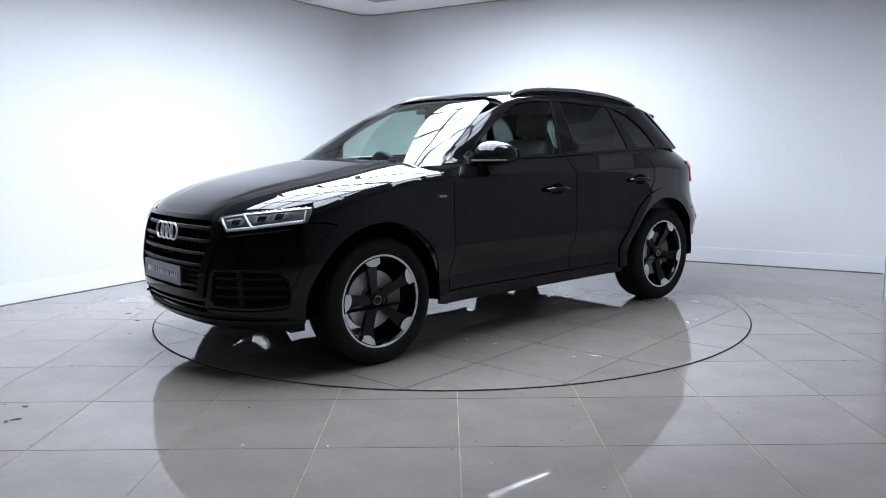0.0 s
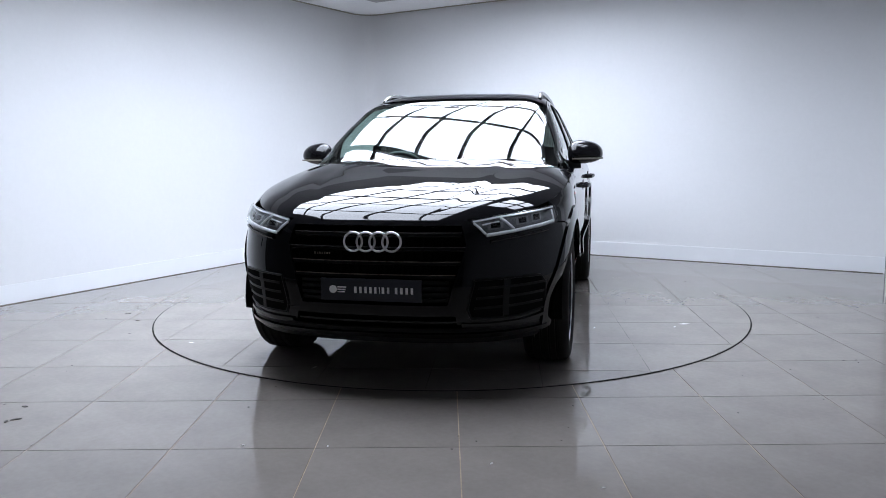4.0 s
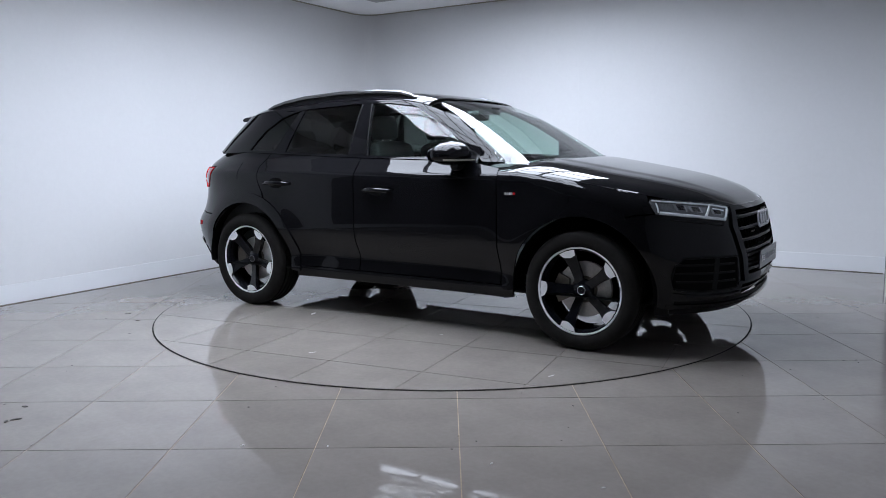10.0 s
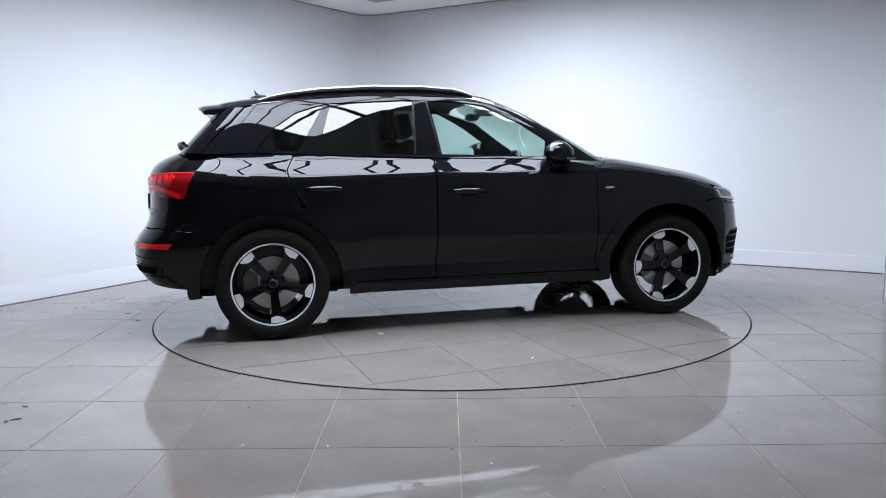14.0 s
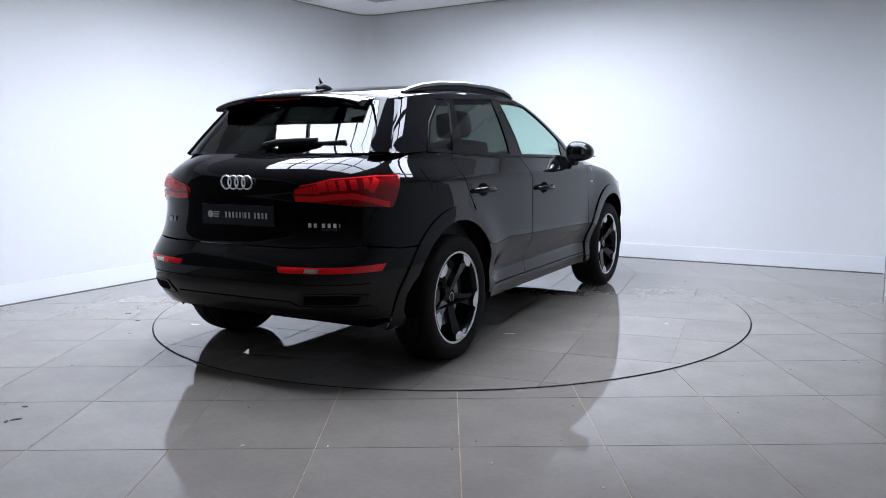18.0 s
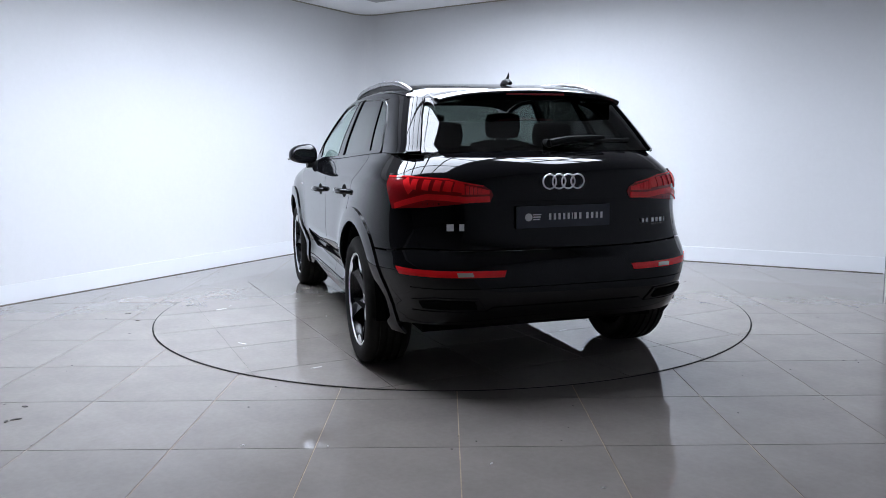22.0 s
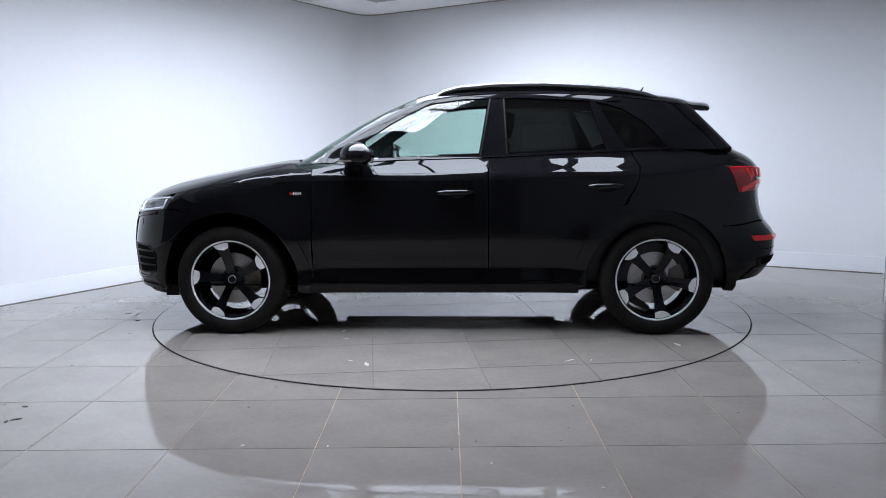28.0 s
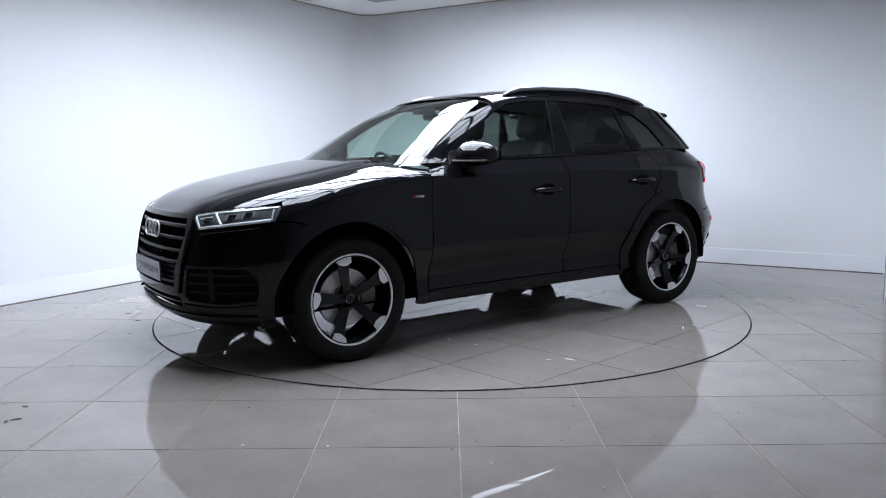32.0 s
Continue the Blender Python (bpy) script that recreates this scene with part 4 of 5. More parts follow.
        strip("bumper_crease", [nz(sg * .44, .362), nz(sg * .56, .358), nz(sg * .70, .360), nx(1.98, .372, sg), nx(1.93, .378, sg)], .016, nose, M_PAINT, CAR, lift=.012, depth=.015)
        bm = bmesh.new()
        box(bm, 1.825, 1.915, *sorted((sg * .60, sg * .765)), .235, .335)
        part("wheel_deflector", bm, M_PLASTIC, CAR, bevel=.012)
        panel("washer_cover", [nz(sg * .66, .765), nz(sg * .725, .768), nz(sg * .732, .725), nz(sg * .668, .722)], nose, M_PAINT, CAR, lift=.002, depth=.003, outward=FWD, gap=0)
        rod("bumper_edge", [nz(sg * .575, .772), nz(sg * .66, .785), nz(sg * .74, .796), nx(1.92, .812, sg)], .008, nose, M_PAINT, CAR, .004)
        # headlight
        out = [nz(sg * .484, .866), nz(sg * .62, .888), nx(1.95, .906, sg), nx(1.80, .922, sg), nx(1.822, .88, sg), nx(1.848, .838, sg), nz(sg * .74, .816), nz(sg * .553, .788)]
        lamp = panel("headlight", out, nose, M_LAMP_IN, CAR, "clear led headlight with white light guides", lift=.002, outward=FWD, step=.02)
        rod("light_guide", [nz(sg * .553, .800), nz(sg * .64, .812), nz(sg * .74, .828), nx(1.865, .850, sg)], 0.0090, nose, M_DRL, lamp, .004)
        rod("light_guide", [nz(sg * .497, .858), nz(sg * .550, .806)], 0.0065, nose, M_DRL, lamp, .004)
        rod("light_guide", [nz(sg * .625, .880), nz(sg * .680, .826)], 0.0075, nose, M_DRL, lamp, .004)
        rod("light_guide", [nx(1.838, .905, sg), nx(1.860, .850, sg)], 0.0050, nose, M_DRL, lamp, .004)
        strip("upper_trim", [nz(sg * .495, .862), nz(sg * .62, .882), nx(1.95, .900, sg), nx(1.815, .915, sg)], .006, nose, M_CHROME, lamp, lift=.008, depth=.005, step=.015)
        strip("inner_bar", [nz(sg * .535, .848), nz(sg * .615, .862)], .006, nose, M_CHROME, lamp, lift=.006, depth=.004, step=.015)
        for y0, y1, z0, z1 in ((.560, .632, .824, .856), (.690, .745, .842, .876), (.758, .800, .852, .888)):
            cup = panel("reflector_cup", [nz(sg * y0, z0), nz(sg * y1, z0 + .008), nz(sg * y1, z1 + .006), nz(sg * y0, z1)], nose, M_LAMP_SILVER, lamp, lift=.005, depth=.004, outward=FWD, step=.015, gap=0)
            panel("led_lens", [nz(sg * (y0 * .8 + y1 * .2), z0 + .007), nz(sg * (y0 * .2 + y1 * .8), z0 + .010), nz(sg * (y0 * .2 + y1 * .8), z1), nz(sg * (y0 * .8 + y1 * .2), z1 - .004)], nose, M_GLOSS, lamp, lift=.009, depth=.004, outward=FWD, step=.015, gap=0)
        panel("lens_cover", out, nose, M_LENS, lamp, "clear lens", lift=.016, depth=.012, outward=FWD, step=.02)


build_nose()


# ---------------------------------------------------------------- tail
def build_tail():
    for sg in (1, -1):
        out = [tz(sg * .380, .996), tz(sg * .392, 1.021), tz(sg * .430, 1.043), tz(sg * .584, 1.074), tx(-2.0, 1.088, sg), tx(-1.865, 1.088, sg), tx(-1.935, .924, sg), tz(sg * .712, .934), tz(sg * .584, .947), tz(sg * .396, .960)]
        lamp = panel("tail_light", out, tail, M_RED_DARK, CAR, "red led tail light with slatted segments", lift=.006, outward=BACK, step=.02)
        strip("light_band", [tx(-1.955, .940, sg), tz(sg * .77, .968), tz(sg * .70, .990), tz(sg * .62, .986), tz(sg * .52, .974), tz(sg * .402, .977)], .030, tail, M_RED, lamp, "bright red lower band", lift=.012, depth=.006, outward=BACK, step=.015)
        for k in range(5):
            y = .56 + .048 * k
            strip("light_segment", [tz(sg * (y + .006), 1.012 + .003 * k), tz(sg * (y - .012), 1.060 + .003 * k)], .037, tail, M_RED, lamp, lift=.011, depth=.005, outward=BACK, step=.015)
        strip("light_segment", [tx(-2.035, 1.010, sg), tx(-1.995, 1.074, sg)], .034, tail, M_RED, lamp, lift=.011, depth=.005, outward=BACK, step=.015)
        for k in range(7):
            y = .415 + .020 * k
            strip("small_segment", [tz(sg * y, 1.000), tz(sg * y, 1.022 + .004 * k)], .012, tail, M_RED, lamp, lift=.010, depth=.004, outward=BACK, step=.02)
        strip("lamp_top_edge", [tz(sg * .435, 1.039), tz(sg * .60, 1.072), tx(-2.0, 1.084, sg), tx(-1.875, 1.083, sg)], .006, tail, M_RED, lamp, lift=.011, depth=.004, outward=BACK, step=.02)
        ref = next(o for o in CAR.children if o.name.startswith("rear_reflector") and (o.data.vertices[0].co.y > 0) == (sg > 0))
        panel("reversing_lamp", [tz(sg * .525, .606), tz(sg * .60, .606), tz(sg * .605, .624), tz(sg * .53, .624)], tail, M_REFLECT, ref, "clear lamp", lift=.008, depth=.004, outward=BACK, step=.02, gap=0)
        fin = panel("exhaust_trim", [tz(sg * .45, .43), tz(sg * .76, .43), tz(sg * .79, .485), tz(sg * .70, .502), tz(sg * .50, .498)], tail, M_GLOSS, CAR, "black exhaust finisher", lift=.006, depth=.01, outward=BACK)
        panel("exhaust_opening", [tz(sg * .50, .443), tz(sg * .74, .443), tz(sg * .76, .478), tz(sg * .70, .488), tz(sg * .52, .486)], tail, M_DARK, fin, lift=.011, depth=.002, outward=BACK, gap=0)
    panel("diffuser", [tz(-.80, .350), tz(0, .352), tz(.80, .350), tz(.78, .425), tz(.45, .43), tz(.42, .45), tz(-.42, .45), tz(-.45, .43), tz(-.78, .425)], tail, M_GLOSS, CAR, "gloss black rear diffuser", lift=.005, depth=.01, outward=BACK)
    # matte black strip draws the crease's shade as a dark line
    strip("bumper_line", [tz(.80 * k / 10, .545) for k in range(-10, 11)], .004, tail, M_DARK, CAR, lift=.001, depth=.001, outward=BACK)
    strip("tailgate_ledge", [tz(.72 * k / 10, .955) for k in range(-10, 11)], .010, tail, M_GLOSS, CAR, lift=.006, depth=.008, outward=BACK)
    x = X_REAR(.88)
    number_plate(Vector((x - .010, 0, .880)), Vector((0, -1, 0)), Vector((0, 0, 1)), CAR)
    four_rings(Vector((X_REAR(1.056) - .010, 0, 1.056)), Vector((0, -1, 0)), Vector((0, 0, 1)), .036, .0046, CAR)
    def along(y, z):
        return (tail(tz(y - .05, z)[0], z) - tail(tz(y + .05, z)[0], z)).normalized()
    p = tail(tz(.570, .837)[0], .837) + Vector((-.003, 0, 0))
    letter_bars(CAR, p, along(.570, .837), Vector((0, 0, 1)), [.055, .038], .034, .008, M_LETTER, "badge_bar")
    p = tail(tz(-.560, .838)[0], .838) + Vector((-.003, 0, 0))
    letter_bars(CAR, p, along(-.560, .838), Vector((0, 0, 1)), [.026, .026, -.008, .026, .026, .026, .010], .022, .005, M_LETTER, "badge_bar")
    letter_bars(CAR, p + along(-.560, .838) * .035 + Vector((0, 0, -.022)), along(-.595, .816), Vector((0, 0, 1)), [.012] * 6, .008, .003, M_CALIPER, "badge_bar")
    # roof spoiler
    ys = [-.535 + 1.07 * k / 24 for k in range(25)]
    bm = bmesh.new()
    rows = []
    for y in ys:
        k = abs(y) / .535
        zr = Z_ROOF(-1.58) - .062 * (0.24 * (k * .90) ** 2 + 0.76 * (k * .90) ** 8) + .006
        tip = -1.866 + .05 * k ** 3
        drop = .036 * k ** 2 + .014 * k ** 7
        sec = [(-1.55, zr - .004), (-1.70, Z_ROOF(-1.70) + .006 - drop - .01 * k), (tip + .03, 1.545 - drop), (tip + .004, 1.534 - drop), (tip, 1.526 - drop), (tip + .010, 1.512 - drop), (-1.79 + .04 * k, 1.488 - drop * .5), (-1.70, 1.497 - drop * .5), (-1.60, 1.50)]
        rows.append([bm.verts.new((x, y, z)) for x, z in sec])
    m = len(rows[0])
    for a, b in zip(rows, rows[1:]):
        for i in range(m):
            bm.faces.new((a[i], a[(i + 1) % m], b[(i + 1) % m], b[i]))
    bm.faces.new(rows[0][::-1])
    bm.faces.new(rows[-1])
    sp = part("roof_spoiler", bm, M_PAINT, CAR, smooth=True, angle=35)
    bm = bmesh.new()
    box(bm, -1.862, -1.845, -.17, .17, 1.508, 1.518)
    part("brake_lamp", bm, M_RED_DARK, sp, "dark red high brake lamp")
    # rear wiper
    base = g_rear(-.02, 1.245)
    bm = bmesh.new()
    tube(bm, [base + Vector((.02, 0, 0)), base + Vector((-.035, 0, .004))], [.028, .022], 14)
    a, b = base + Vector((-.03, 0, .004)), g_rear(-.36, 1.272) + Vector((-.022, 0, .008))
    tube(bm, [a, a.lerp(b, .3) + Vector((-.012, 0, .010)), b], [.022, .019, .012], 8)
    w = part("rear_wiper", bm, M_PLASTIC, CAR, "black rear wiper", smooth=True)
    bm = bmesh.new()
    tube(bm, [g_rear(-.10, 1.250) + Vector((-.012, 0, 0)), g_rear(-.53, 1.266) + Vector((-.012, 0, 0))], .010, 8)
    part("wiper_blade", bm, M_PLASTIC, w, smooth=True)
    # aerial fin
    bm = bmesh.new()
    zb = Z_ROOF(-1.44) - .004
    tube(bm, [(-1.34, 0, zb + .004), (-1.40, 0, zb + .022), (-1.45, 0, zb + .026), (-1.50, 0, zb + .012)], [.008, .018, .020, .012], 12)
    tube(bm, [(-1.43, 0, zb + .026), (-1.462, 0, zb + .050), (-1.475, 0, zb + .074)], [.011, .008, .003], 8)
    part("aerial", bm, M_PLASTIC, CAR, "black shark-fin aerial", smooth=True)


build_tail()


# ---------------------------------------------------------------- sides
def build_sides():
    for sg in (1, -1):
        def side(s, z, sg=sg):
            return hull_b(s, z, sg)

        def house(x, z, sg=sg):
            return g_y(x, z, sg)
        outw = Vector((0, sg, 0))
        # handles
        doors = [o for o in CAR.children if o.name.startswith(("front_door", "rear_door")) and "window" not in o.name and (o.data.vertices[0].co.y > 0) == (sg > 0)]
        for cx, cz, door in ((-.10, .938, "front_door"), (-1.07, .972, "rear_door")):
            d = next(o for o in doors if o.name.startswith(door))
            y = hull_b(cx, cz).y
            bm = bmesh.new()
            pts = [(cx + .115, y - .004, cz), (cx + .105, y + .028, cz + .002), (cx + .05, y + .044, cz + .005), (cx - .05, y + .044, cz + .006), (cx - .095, y + .030, cz + .004), (cx - .112, y - .004, cz + .002)]
            tube(bm, [(px, py * sg, pz) for px, py, pz in pts], [.013, .016, .018, .018, .016, .013], 10)
            part("door_handle", bm, M_PAINT, d, smooth=True)
            # flat black oval on the door skin paints the shade behind the handle
            cup = [(cx + .075 * math.cos(2 * math.pi * k / 20) - .005, cz + .004 + .040 * math.sin(2 * math.pi * k / 20)) for k in range(20)]
            panel("handle_recess", cup, side, M_DARK, d, lift=.0015, depth=.001, outward=outw, step=.02, gap=0)
        # belt trim under the glass
        strip("window_trim", [(x, BELT(x) + .004) for x in (.66, .4, .1, -.2, -.5, -.8, -1.1, -1.5)], .018, house, M_GLOSS, CAR, lift=.006, depth=.02, outward=outw)
        strip("window_trim", [(.62, 1.195), (.50, 1.285), (.339, 1.392), (.20, 1.468), (.075, 1.527), (-.15, 1.556), (-.5, 1.562), (-.985, 1.538), (-1.10, 1.514), (-1.22, 1.475), (-1.36, 1.38), (-1.50, 1.215)], .013, house, M_GLOSS, CAR, lift=.005, depth=.015, outward=outw)
        for a, b in (((-.262, BELT(-.26)), (-.330, 1.552)), ((-.440, BELT(-.44)), (-.420, 1.552))):
            strip("window_seal", [a, b], .010, house, M_PLASTIC, CAR, lift=.004, depth=.01, outward=outw)
        # badge on the wing
        p = hull_b(.936, .942, sg)
        letter_bars(CAR, p + Vector((0, .002 * sg, 0)), Vector((-sg, 0, 0)), Vector((0, 0, 1)), [.012, .012, .010, .010], .014, .004, M_LETTER, "badge_bar")
        letter_bars(CAR, p + Vector((.040, .002 * sg, 0)), Vector((-sg, 0, 0)), Vector((0, 0, 1)), [.018], .012, .004, M_RED, "badge_bar")
        # roof rail
        def rail(x, lift):
            r = roof_point(x, .93)
            return Vector((r.x, sg * abs(r.y), r.z + lift))
        bm = bmesh.new()
        pts = [rail(.02, .0), rail(-.03, .014), rail(-.12, .026), rail(-.35, .034), rail(-.7, .036), rail(-1.05, .034), rail(-1.25, .025), rail(-1.38, .012), rail(-1.45, 0)]
        tube(bm, pts, [.012, .016, .017, .017, .017, .017, .016, .015, .010], 10)
        r = part("roof_rail", bm, M_RAIL, CAR, "dark satin metal roof rail", smooth=True)
        bm = bmesh.new()
        rows = [(rail(x, -.006), rail(x, lf)) for x, lf in ((0, .006), (-.12, .028), (-.35, .034), (-.7, .034), (-1.05, .032), (-1.25, .026), (-1.42, .004))]
        vs = [[bm.verts.new(p) for p in q] for q in rows]
        for a, b in zip(vs, vs[1:]):
            bm.faces.new((a[0], a[1], b[1], b[0]))
        part("rail_web", bm, M_PLASTIC, r)
        # door mirror
        mirror = new("door_mirror")
        mirror.parent = CAR
        bm = bmesh.new()
        n_u, n_v = 20, 12
        c = Vector((.510, .962, 1.178))
        rows = []
        for i in range(n_v + 1):
            a = -math.pi / 2 + math.pi * i / n_v
            row = []
            for k in range(n_u):
                b = 2 * math.pi * k / n_u

                def se(v, n):
                    return math.copysign(abs(v) ** (2 / n), v)
                # long axis across the car, flat towards the rear
                yy = .116 * se(math.sin(a), 2.6)
                xx = se(math.cos(a), 2.6) * se(math.cos(b), 2.1)
                zz = se(math.cos(a), 2.6) * se(math.sin(b), 2.1)
                xx = xx * (.122 if xx > 0 else .088) + .012
                zz = zz * (.092 - .016 * (yy / .112)) * (1.0 if zz > 0 else .68)
                row.append(bm.verts.new((c.x + xx - .03 * yy / .112, sg * (c.y + yy), c.z + zz)))
            rows.append(row)
        for a, b in zip(rows, rows[1:]):
            for k in range(n_u):
                bm.faces.new((a[k], a[(k + 1) % n_u], b[(k + 1) % n_u], b[k]))
        bmesh.ops.remove_doubles(bm, verts=bm.verts, dist=.0005)
        part("housing", bm, M_PAINT, mirror, "gloss black mirror housing", smooth=True, angle=60)
        bm = bmesh.new()
        n = 24
        ring = [bm.verts.new((c.x - .0770 - .03 * math.copysign(abs(math.cos(2 * math.pi * k / n)) ** .8, math.cos(2 * math.pi * k / n)) * .8, sg * (c.y + .088 * math.copysign(abs(math.cos(2 * math.pi * k / n)) ** .75, math.cos(2 * math.pi * k / n))),
                              c.z + .006 + .048 * math.copysign(abs(math.sin(2 * math.pi * k / n)) ** .75, math.sin(2 * math.pi * k / n)))) for k in range(n)]
        bm.faces.new(ring)
        part("mirror_glass", bm, M_MIRROR, mirror, "mirror glass")
        bm = bmesh.new()
        tube(bm, [(.56, sg * .80, 1.115), (.55, sg * .87, 1.110), (.54, sg * .93, 1.115)], [.034, .030, .034], 10)
        part("arm", bm, M_PLASTIC, mirror, "black mirror arm", smooth=True)
        bm = bmesh.new()
        tube(bm, [(c.x + .133 - .03 * t, sg * (c.y + .100 * t), c.z - .028) for t in (-.8, -.4, 0, .4, .8)] + [(c.x + .04, sg * (c.y + .114), c.z - .026)], .0055, 6)
        part("indicator", bm, M_CALIPER, mirror, "slim indicator strip", smooth=True)
    # front wipers on the cowl
    for y0, y1 in ((-.05, .55), (-.62, -.08)):
        bm = bmesh.new()
        pts = [g_front(y0 + (y1 - y0) * k / 6, 1.130 + .012 * (k % 7) / 6) + Vector((.012, 0, .010)) for k in range(7)]
        tube(bm, pts, .007, 6)
        part("wiper", bm, M_PLASTIC, CAR, "black windscreen wiper", smooth=True)
    panel("cowl", [(-.70, 1.062), (0, 1.06), (.70, 1.062), (.74, 1.13), (.4, 1.10), (0, 1.095), (-.4, 1.10), (-.74, 1.13)], g_front, M_PLASTIC, CAR, lift=.002, depth=.004, outward=Vector((1, 0, 1)), gap=0)


build_sides()


# ---------------------------------------------------------------- cabin
def cushion(name, size, m, mat, parent, label="", puff=.35):
    bm = bmesh.new()
    bmesh.ops.create_cube(bm, size=1)
    bmesh.ops.subdivide_edges(bm, edges=bm.edges, cuts=4, use_grid_fill=True)
    for v in bm.verts:
        p = v.co * 2
        q = Vector((p.x * math.sqrt(max(0, 1 - p.y ** 2 / 2 - p.z ** 2 / 2 + p.y ** 2 * p.z ** 2 / 3)), p.y * math.sqrt(max(0, 1 - p.z ** 2 / 2 - p.x ** 2 / 2 + p.z ** 2 * p.x ** 2 / 3)),
                    p.z * math.sqrt(max(0, 1 - p.x ** 2 / 2 - p.y ** 2 / 2 + p.x ** 2 * p.y ** 2 / 3))))
        p = p.lerp(q, puff)
        v.co = m @ Vector((p.x * size[0] / 2, p.y * size[1] / 2, p.z * size[2] / 2))
    return part(name, bm, mat, parent, label, smooth=True, angle=180)


def build_cabin():
    for sg in (1, -1):
        seat = new("front_seat")
        seat.parent = CAR
        cushion("seat", (.52, .50, .16), pose(-.02, .37 * sg, .66, 0, -6), M_SEAT, seat)
        cushion("backrest", (.15, .50, .64), pose(-.33, .37 * sg, .98, 0, -16), M_SEAT, seat)
        cushion("headrest", (.11, .27, .19), pose(-.445, .37 * sg, 1.385, 0, -10), M_SEAT, seat, "black leather headrest", .5)
        for k in (-1, 1):
            bm = bmesh.new()
            tube(bm, [(-.41, .37 * sg + .05 * k, 1.24), (-.435, .37 * sg + .05 * k, 1.34)], .006, 6)
            part("headrest_post", bm, M_CHROME, seat, smooth=True)
        rear = new("rear_seat")
        rear.parent = CAR
        cushion("seat", (.50, .62, .18), pose(-.85, .34 * sg, .66, 0, -5), M_SEAT, rear)
        cushion("backrest", (.16, .62, .62), pose(-1.18, .34 * sg, .95, 0, -18), M_SEAT, rear)
        cushion("headrest", (.10, .26, .16), pose(-1.30, .36 * sg, 1.305, 0, -12), M_SEAT, rear, "black leather headrest", .5)
        bm = bmesh.new()
        box(bm, -1.9, .7, sg * .80, sg * .815, .34, 1.10)
        part("door_lining", bm, M_SEAT, CAR)
    # dashboard, as a rounded bar with a hood for the dials
    bm = bmesh.new()
    rows = []
    for k in range(17):
        y = -.78 + 1.56 * k / 16
        bulge = .025 * math.exp(-((y + .37) / .17) ** 2)
        sec = [(.98, .75), (1.0, 1.055), (.80, 1.085 + bulge * .4), (.62, 1.085 + bulge), (.55, 1.06 + bulge), (.54, .98), (.60, .80)]
        rows.append([bm.verts.new((x, y, z)) for x, z in sec])
    for a, b in zip(rows, rows[1:]):
        for i in range(len(a)):
            bm.faces.new((a[i], a[(i + 1) % len(a)], b[(i + 1) % len(b)], b[i]))
    bm.faces.new(rows[0][::-1])
    bm.faces.new(rows[-1])
    part("dashboard", bm, M_SEAT, CAR, "black dashboard", smooth=True)
    bm = bmesh.new()
    box(bm, .53, .545, -.13, .10, 1.06, 1.17, pose(0, 0, 0, 0, 0, 0))
    part("screen", bm, M_GLOSS, CAR, "black dashboard screen", bevel=.004)
    wheel = new("steering_wheel")
    wheel.parent = CAR
    bm = bmesh.new()
    c, tilt = Vector((.36, -.37, 1.03)), pose(0, 0, 0, 0, 24, 0)
    pts = [c + tilt @ Vector((0, .182 * math.cos(2 * math.pi * k / 32), .182 * math.sin(2 * math.pi * k / 32))) for k in range(33)]
    tube(bm, pts, .016, 10, caps=False)
    part("steering_rim", bm, M_SEAT, wheel, "black leather steering wheel rim", smooth=True)
    bm = bmesh.new()
    for a in (0, 180, 270):
        d = tilt @ Vector((0, .17 * math.cos(radians(a)), .17 * math.sin(radians(a))))
        tube(bm, [c, c + d], [.03, .016], 8)
    tube(bm, [c + tilt @ Vector((-.02, 0, 0)), c + tilt @ Vector((.10, 0, 0))], [.06, .05], 14)
    part("steering_hub", bm, M_SEAT, wheel, smooth=True)
    # inside mirror with sensor box
    bm = bmesh.new()
    tube(bm, [(.19, -.115, 1.462), (.185, -.06, 1.466), (.185, .06, 1.466), (.19, .115, 1.462)], [.026, .034, .034, .026], 12)
    im = part("inside_mirror", bm, M_SEAT, CAR, "black inside mirror", smooth=True)
    bm = bmesh.new()
    box(bm, .22, .34, -.055, .055, 1.475, 1.525, pose(0, 0, 0, 0, 0, 0))
    part("sensor_box", bm, M_SEAT, im, bevel=.01)
    # headlining and floor
    xs = [.16 - 1.86 * k / 20 for k in range(21)]
    grid_sheet("headlining", lambda x, t: roof_point(x, t * .97) - Vector((0, 0, .03)), xs, [k / 10 for k in range(-10, 11)], M_SEAT_GREY, CAR)
    bm = bmesh.new()
    box(bm, -1.85, 1.0, -.74, .74, .345, .40)
    part("cabin_floor", bm, M_SEAT, CAR)
    bm = bmesh.new()
    box(bm, -1.95, -1.30, -.70, .70, .98, 1.0)
    part("parcel_shelf", bm, M_SEAT, CAR)


build_cabin()


# ---------------------------------------------------------------- bits on the floor
M_LEAF = material("dry_dark_leaf", (0.03, 0.024, 0.018), 0.8, grain=0.3)
M_SCRAP = material("pale_scrap", (0.75, 0.74, 0.72), 0.7, grain=0.1)


def scrap(name, x, y, size, turn, mat, label, seed):
    rnd = random.Random(seed)
    n = 9
    poly = [(size * (0.6 + .5 * rnd.random()) * math.cos(2 * math.pi * k / n), size * .45 * (0.6 + .6 * rnd.random()) * math.sin(2 * math.pi * k / n)) for k in range(n)]
    bm = bmesh.new()
    prism(bm, poly, 0.0, 0.003, pose(x, y, 0.0003, 0, 0, turn))
    return tagged(part(name, bm, mat), label, name.replace("_", " "), "bits on the floor")


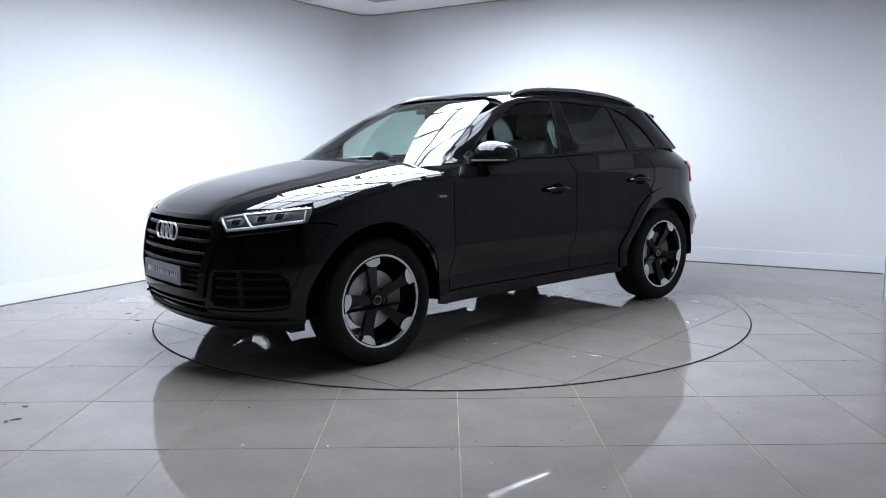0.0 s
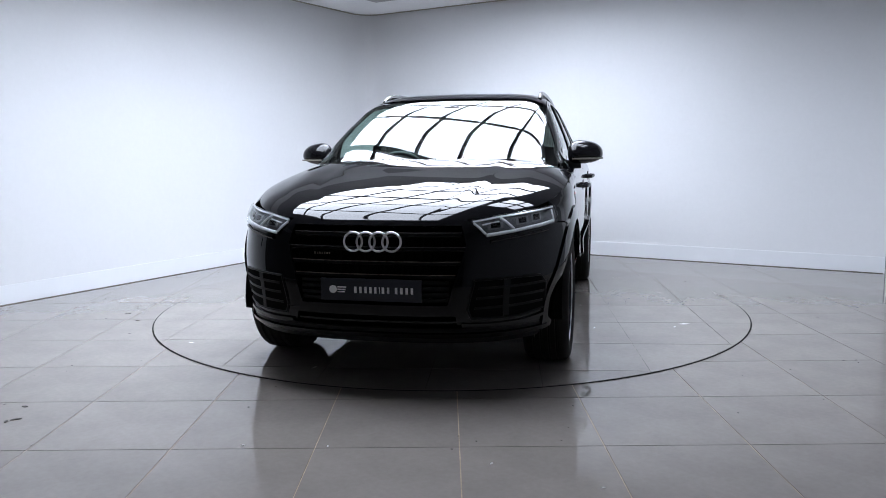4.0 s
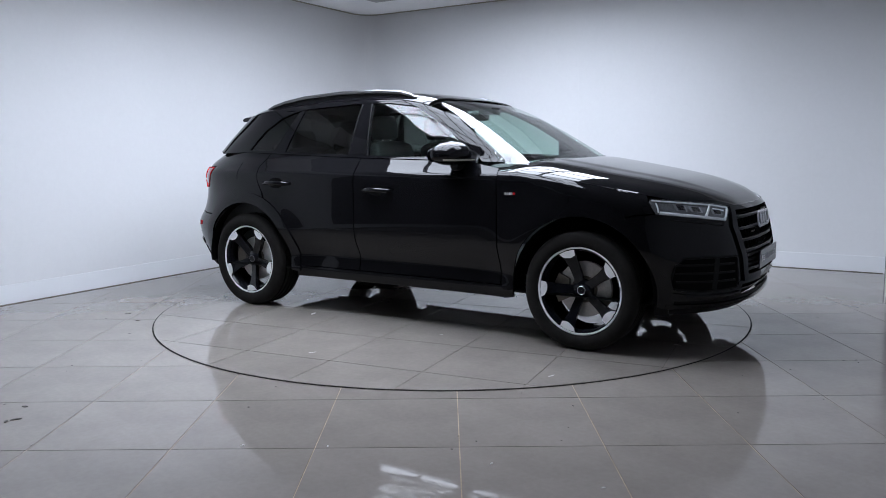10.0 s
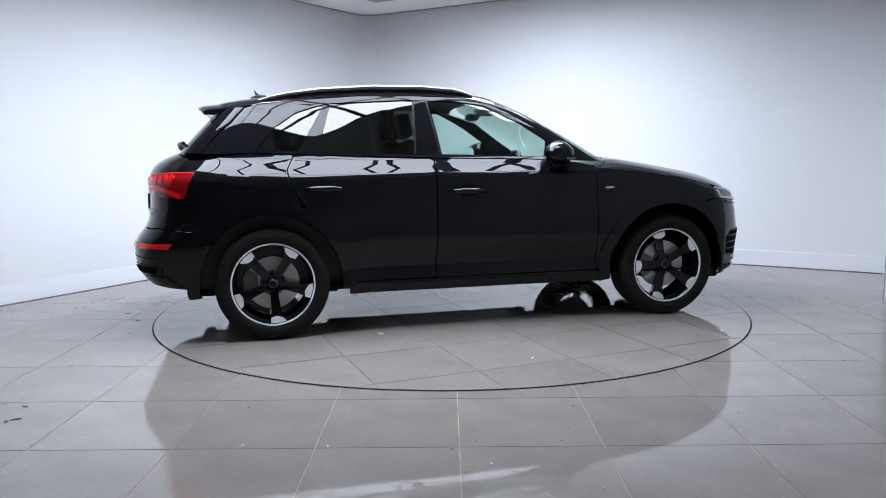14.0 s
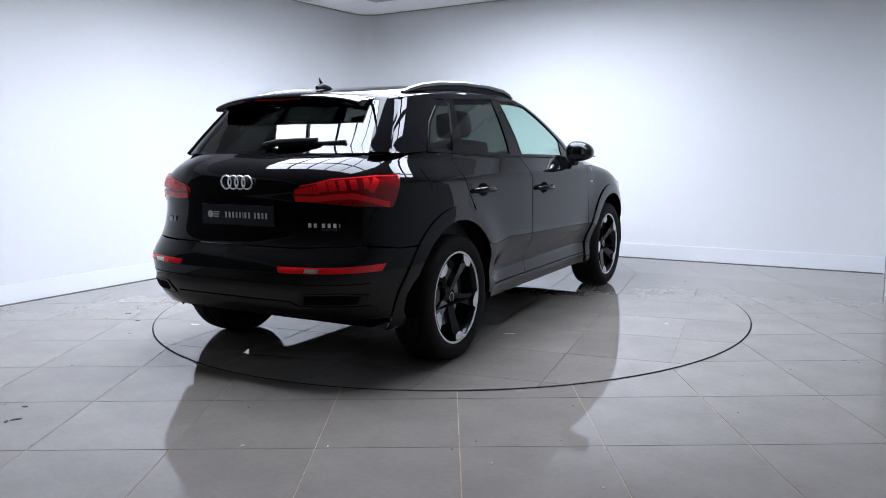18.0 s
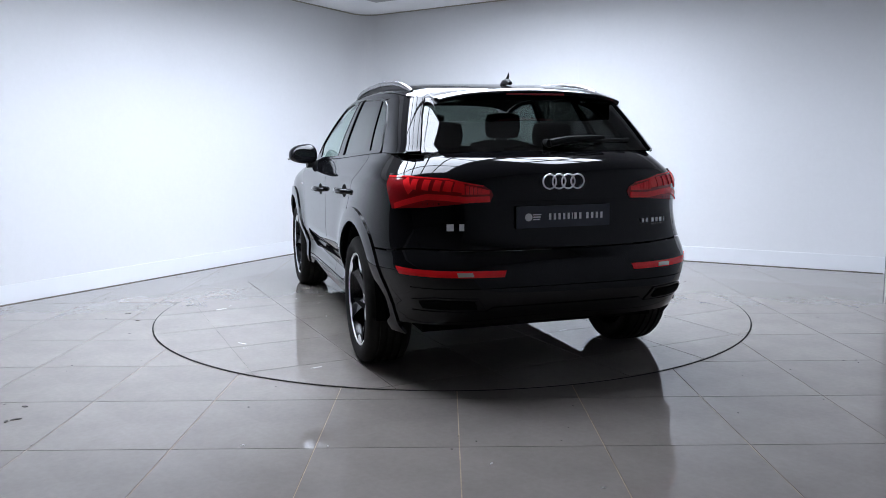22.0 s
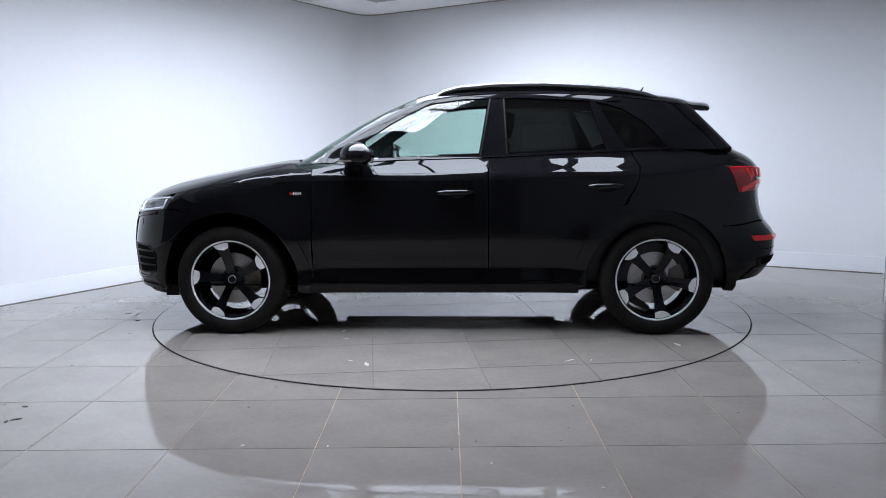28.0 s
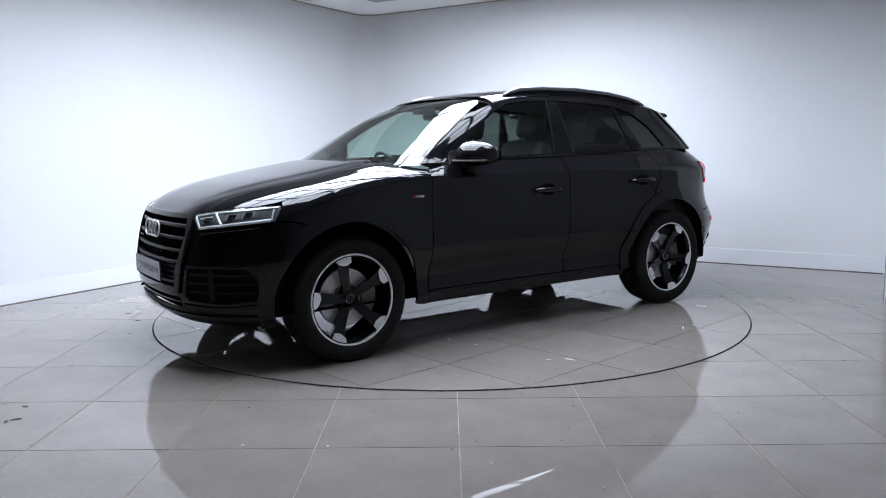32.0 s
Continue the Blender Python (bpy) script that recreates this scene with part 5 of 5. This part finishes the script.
for k, (x, y, size, turn, dark) in enumerate(((-2.03, -2.60, .024, 30, 1), (-2.085, -2.42, .020, -20, 1), (-2.06, -2.63, .018, 110, 1), (-.88, -2.94, .010, 10, 0), (.155, -3.145, .009, 50, 0),
                                              (.55, -3.37, .009, 0, 0), (-.52, -2.955, .006, 70, 0), (-2.47, -.26, .030, 10, 1), (-2.30, -.50, .020, 0, 1))):
    if dark:
        scrap("dead_leaf", x, y, size, turn, M_LEAF, "small dry dark leaf scrap on the tiles", k)
    else:
        scrap("paper_scrap", x, y, size, turn, M_SCRAP, "tiny pale paper scrap on the tiles", k)


# ---------------------------------------------------------------- floor and turntable tiles
def build_tiles():
    gap = 0.005
    turn = Matrix.Rotation(radians(GRID_TURN), 4, "Z")
    whole = None
    for i in range(-11, 10):
        for j in range(-19, 10):
            x0, y0 = GRID_X + i * TILE, GRID_Y + j * TILE_V
            c = turn @ Vector((x0 + TILE / 2, y0 + TILE_V / 2, 0))
            q = c - CORNER
            if q.dot(U) < -.4 or q.dot(V) < -.4 or q.dot(V) > 13.2 or q.dot(U) > 8.75 or c.length < RING - TILE * .75:
                continue
            if whole is None:
                bm = bmesh.new()
                h, hv = TILE / 2 - gap / 2, TILE_V / 2 - gap / 2
                prism(bm, [(-h, -hv), (h, -hv), (h, hv), (-h, hv)], -0.008, 0.0)
                whole = part("tile", bm, M_TILE, FLOOR)
                ob = whole
            else:
                ob = new("tile", whole.data)
                ob.parent = FLOOR
            ob.matrix_basis = Matrix.Translation(c) @ turn
    # gap round the table
    bm = bmesh.new()
    n = 180
    rings = [[bm.verts.new((r * math.cos(2 * math.pi * k / n), r * math.sin(2 * math.pi * k / n), .002)) for k in range(n)] for r in (RING - .010, RING + .006)]
    for k in range(n):
        bm.faces.new((rings[0][k], rings[0][(k + 1) % n], rings[1][(k + 1) % n], rings[1][k]))
    tagged(part("turntable_gap", bm, M_GAP), "thin dark gap round the turntable", kind="structure")
    bm = bmesh.new()
    prism(bm, [((RING - .004) * math.cos(2 * math.pi * k / n), (RING - .004) * math.sin(2 * math.pi * k / n)) for k in range(n)], .0006, .0025)
    part("disc", bm, M_JOINT, TURNTABLE, "dirty grout between the tiles, darkened for joint shadow")
    for i in range(-5, 5):
        for j in range(-5, 5):
            x0, y0 = TABLE_X + i * TILE, TABLE_Y + j * TILE
            g = gap / 2
            poly = clip_circle([(x0 + g, y0 + g), (x0 + TILE - g, y0 + g), (x0 + TILE - g, y0 + TILE - g), (x0 + g, y0 + TILE - g)], RING - .004)
            if len(poly) < 3:
                continue
            bm = bmesh.new()
            prism(bm, poly, .003, .005, Matrix.Rotation(radians(TABLE_TURN), 4, "Z"))
            part("tile", bm, M_TILE, TURNTABLE)


def build_scuffs():
    """Pale scuffs on the turntable, and specks of dirt strewn over the floor."""
    rnd = random.Random(11)
    for k in range(16):
        r, a = RING * (.45 + .5 * rnd.random()), 2 * math.pi * rnd.random()
        size, thin = .012 + .03 * rnd.random(), .12 + .2 * rnd.random()
        bm = bmesh.new()
        n = 9
        poly = [(size * (.7 + .5 * rnd.random()) * math.cos(2 * math.pi * i / n), size * thin * (.6 + .7 * rnd.random()) * math.sin(2 * math.pi * i / n)) for i in range(n)]
        prism(bm, poly, .0052, .0056, pose(r * math.cos(a), r * math.sin(a), 0, 0, 0, 360 * rnd.random()))
        part("scuff", bm, M_SCUFF, TURNTABLE, "pale scuff mark")
    bm = bmesh.new()
    for k in range(150):
        x, y = -3.4 + 6.6 * rnd.random(), -3.2 + 6.4 * rnd.random()
        q = Vector((x, y, 0)) - CORNER
        if q.dot(U) < .1 or q.dot(V) < .1 or math.hypot(x, y) < RING + .03:
            continue
        size = .003 + .009 * rnd.random() ** 2
        poly = [(size * (.5 + .8 * rnd.random()) * math.cos(2 * math.pi * i / 7), size * .6 * (.5 + .8 * rnd.random()) * math.sin(2 * math.pi * i / 7)) for i in range(7)]
        prism(bm, poly, .0003, .0018, pose(x, y, 0, 0, 0, 360 * rnd.random()))
    tagged(part("dirt_specks", bm, M_LEAF), "tiny dark specks of dirt strewn over the tiles", "dirt", kind="stuff")


M_SCUFF = material("pale_scuff", (0.33, 0.31, 0.285), 0.6, grain=0.3, grain_scale=80)
TABLE_X, TABLE_Y, TABLE_TURN = 0.02, 0.016, 8.3
build_tiles()
build_scuffs()


# ---------------------------------------------------------------- movement
OFFSET = Vector((0.021, 0.099, 0.005))


def motions():
    turns = [(0, -138.4), (.5, -137.7), (1, -134.6), (1.5, -130.6), (2, -125.2), (2.5, -119.5), (3.5, -108.0), (5.5, -84.7), (8, -55.6), (10.5, -26.5), (13, 2.65), (15.5, 31.8),
             (18, 60.9), (20.5, 90.1), (23, 119.5), (25.5, 148.4), (28, 177.5), (29.5, 195.0), (30.5, 206.6), (31, 211.4), (31.5, 214.5), (32, 215.9)]
    walk(TURNTABLE, [(t, pose(0, 0, 0, 0, 0, a)) for t, a in turns])
    walk(CAR, [(t, pose(0, 0, 0, 0, 0, a) @ Matrix.Translation(OFFSET)) for t, a in turns])


motions()
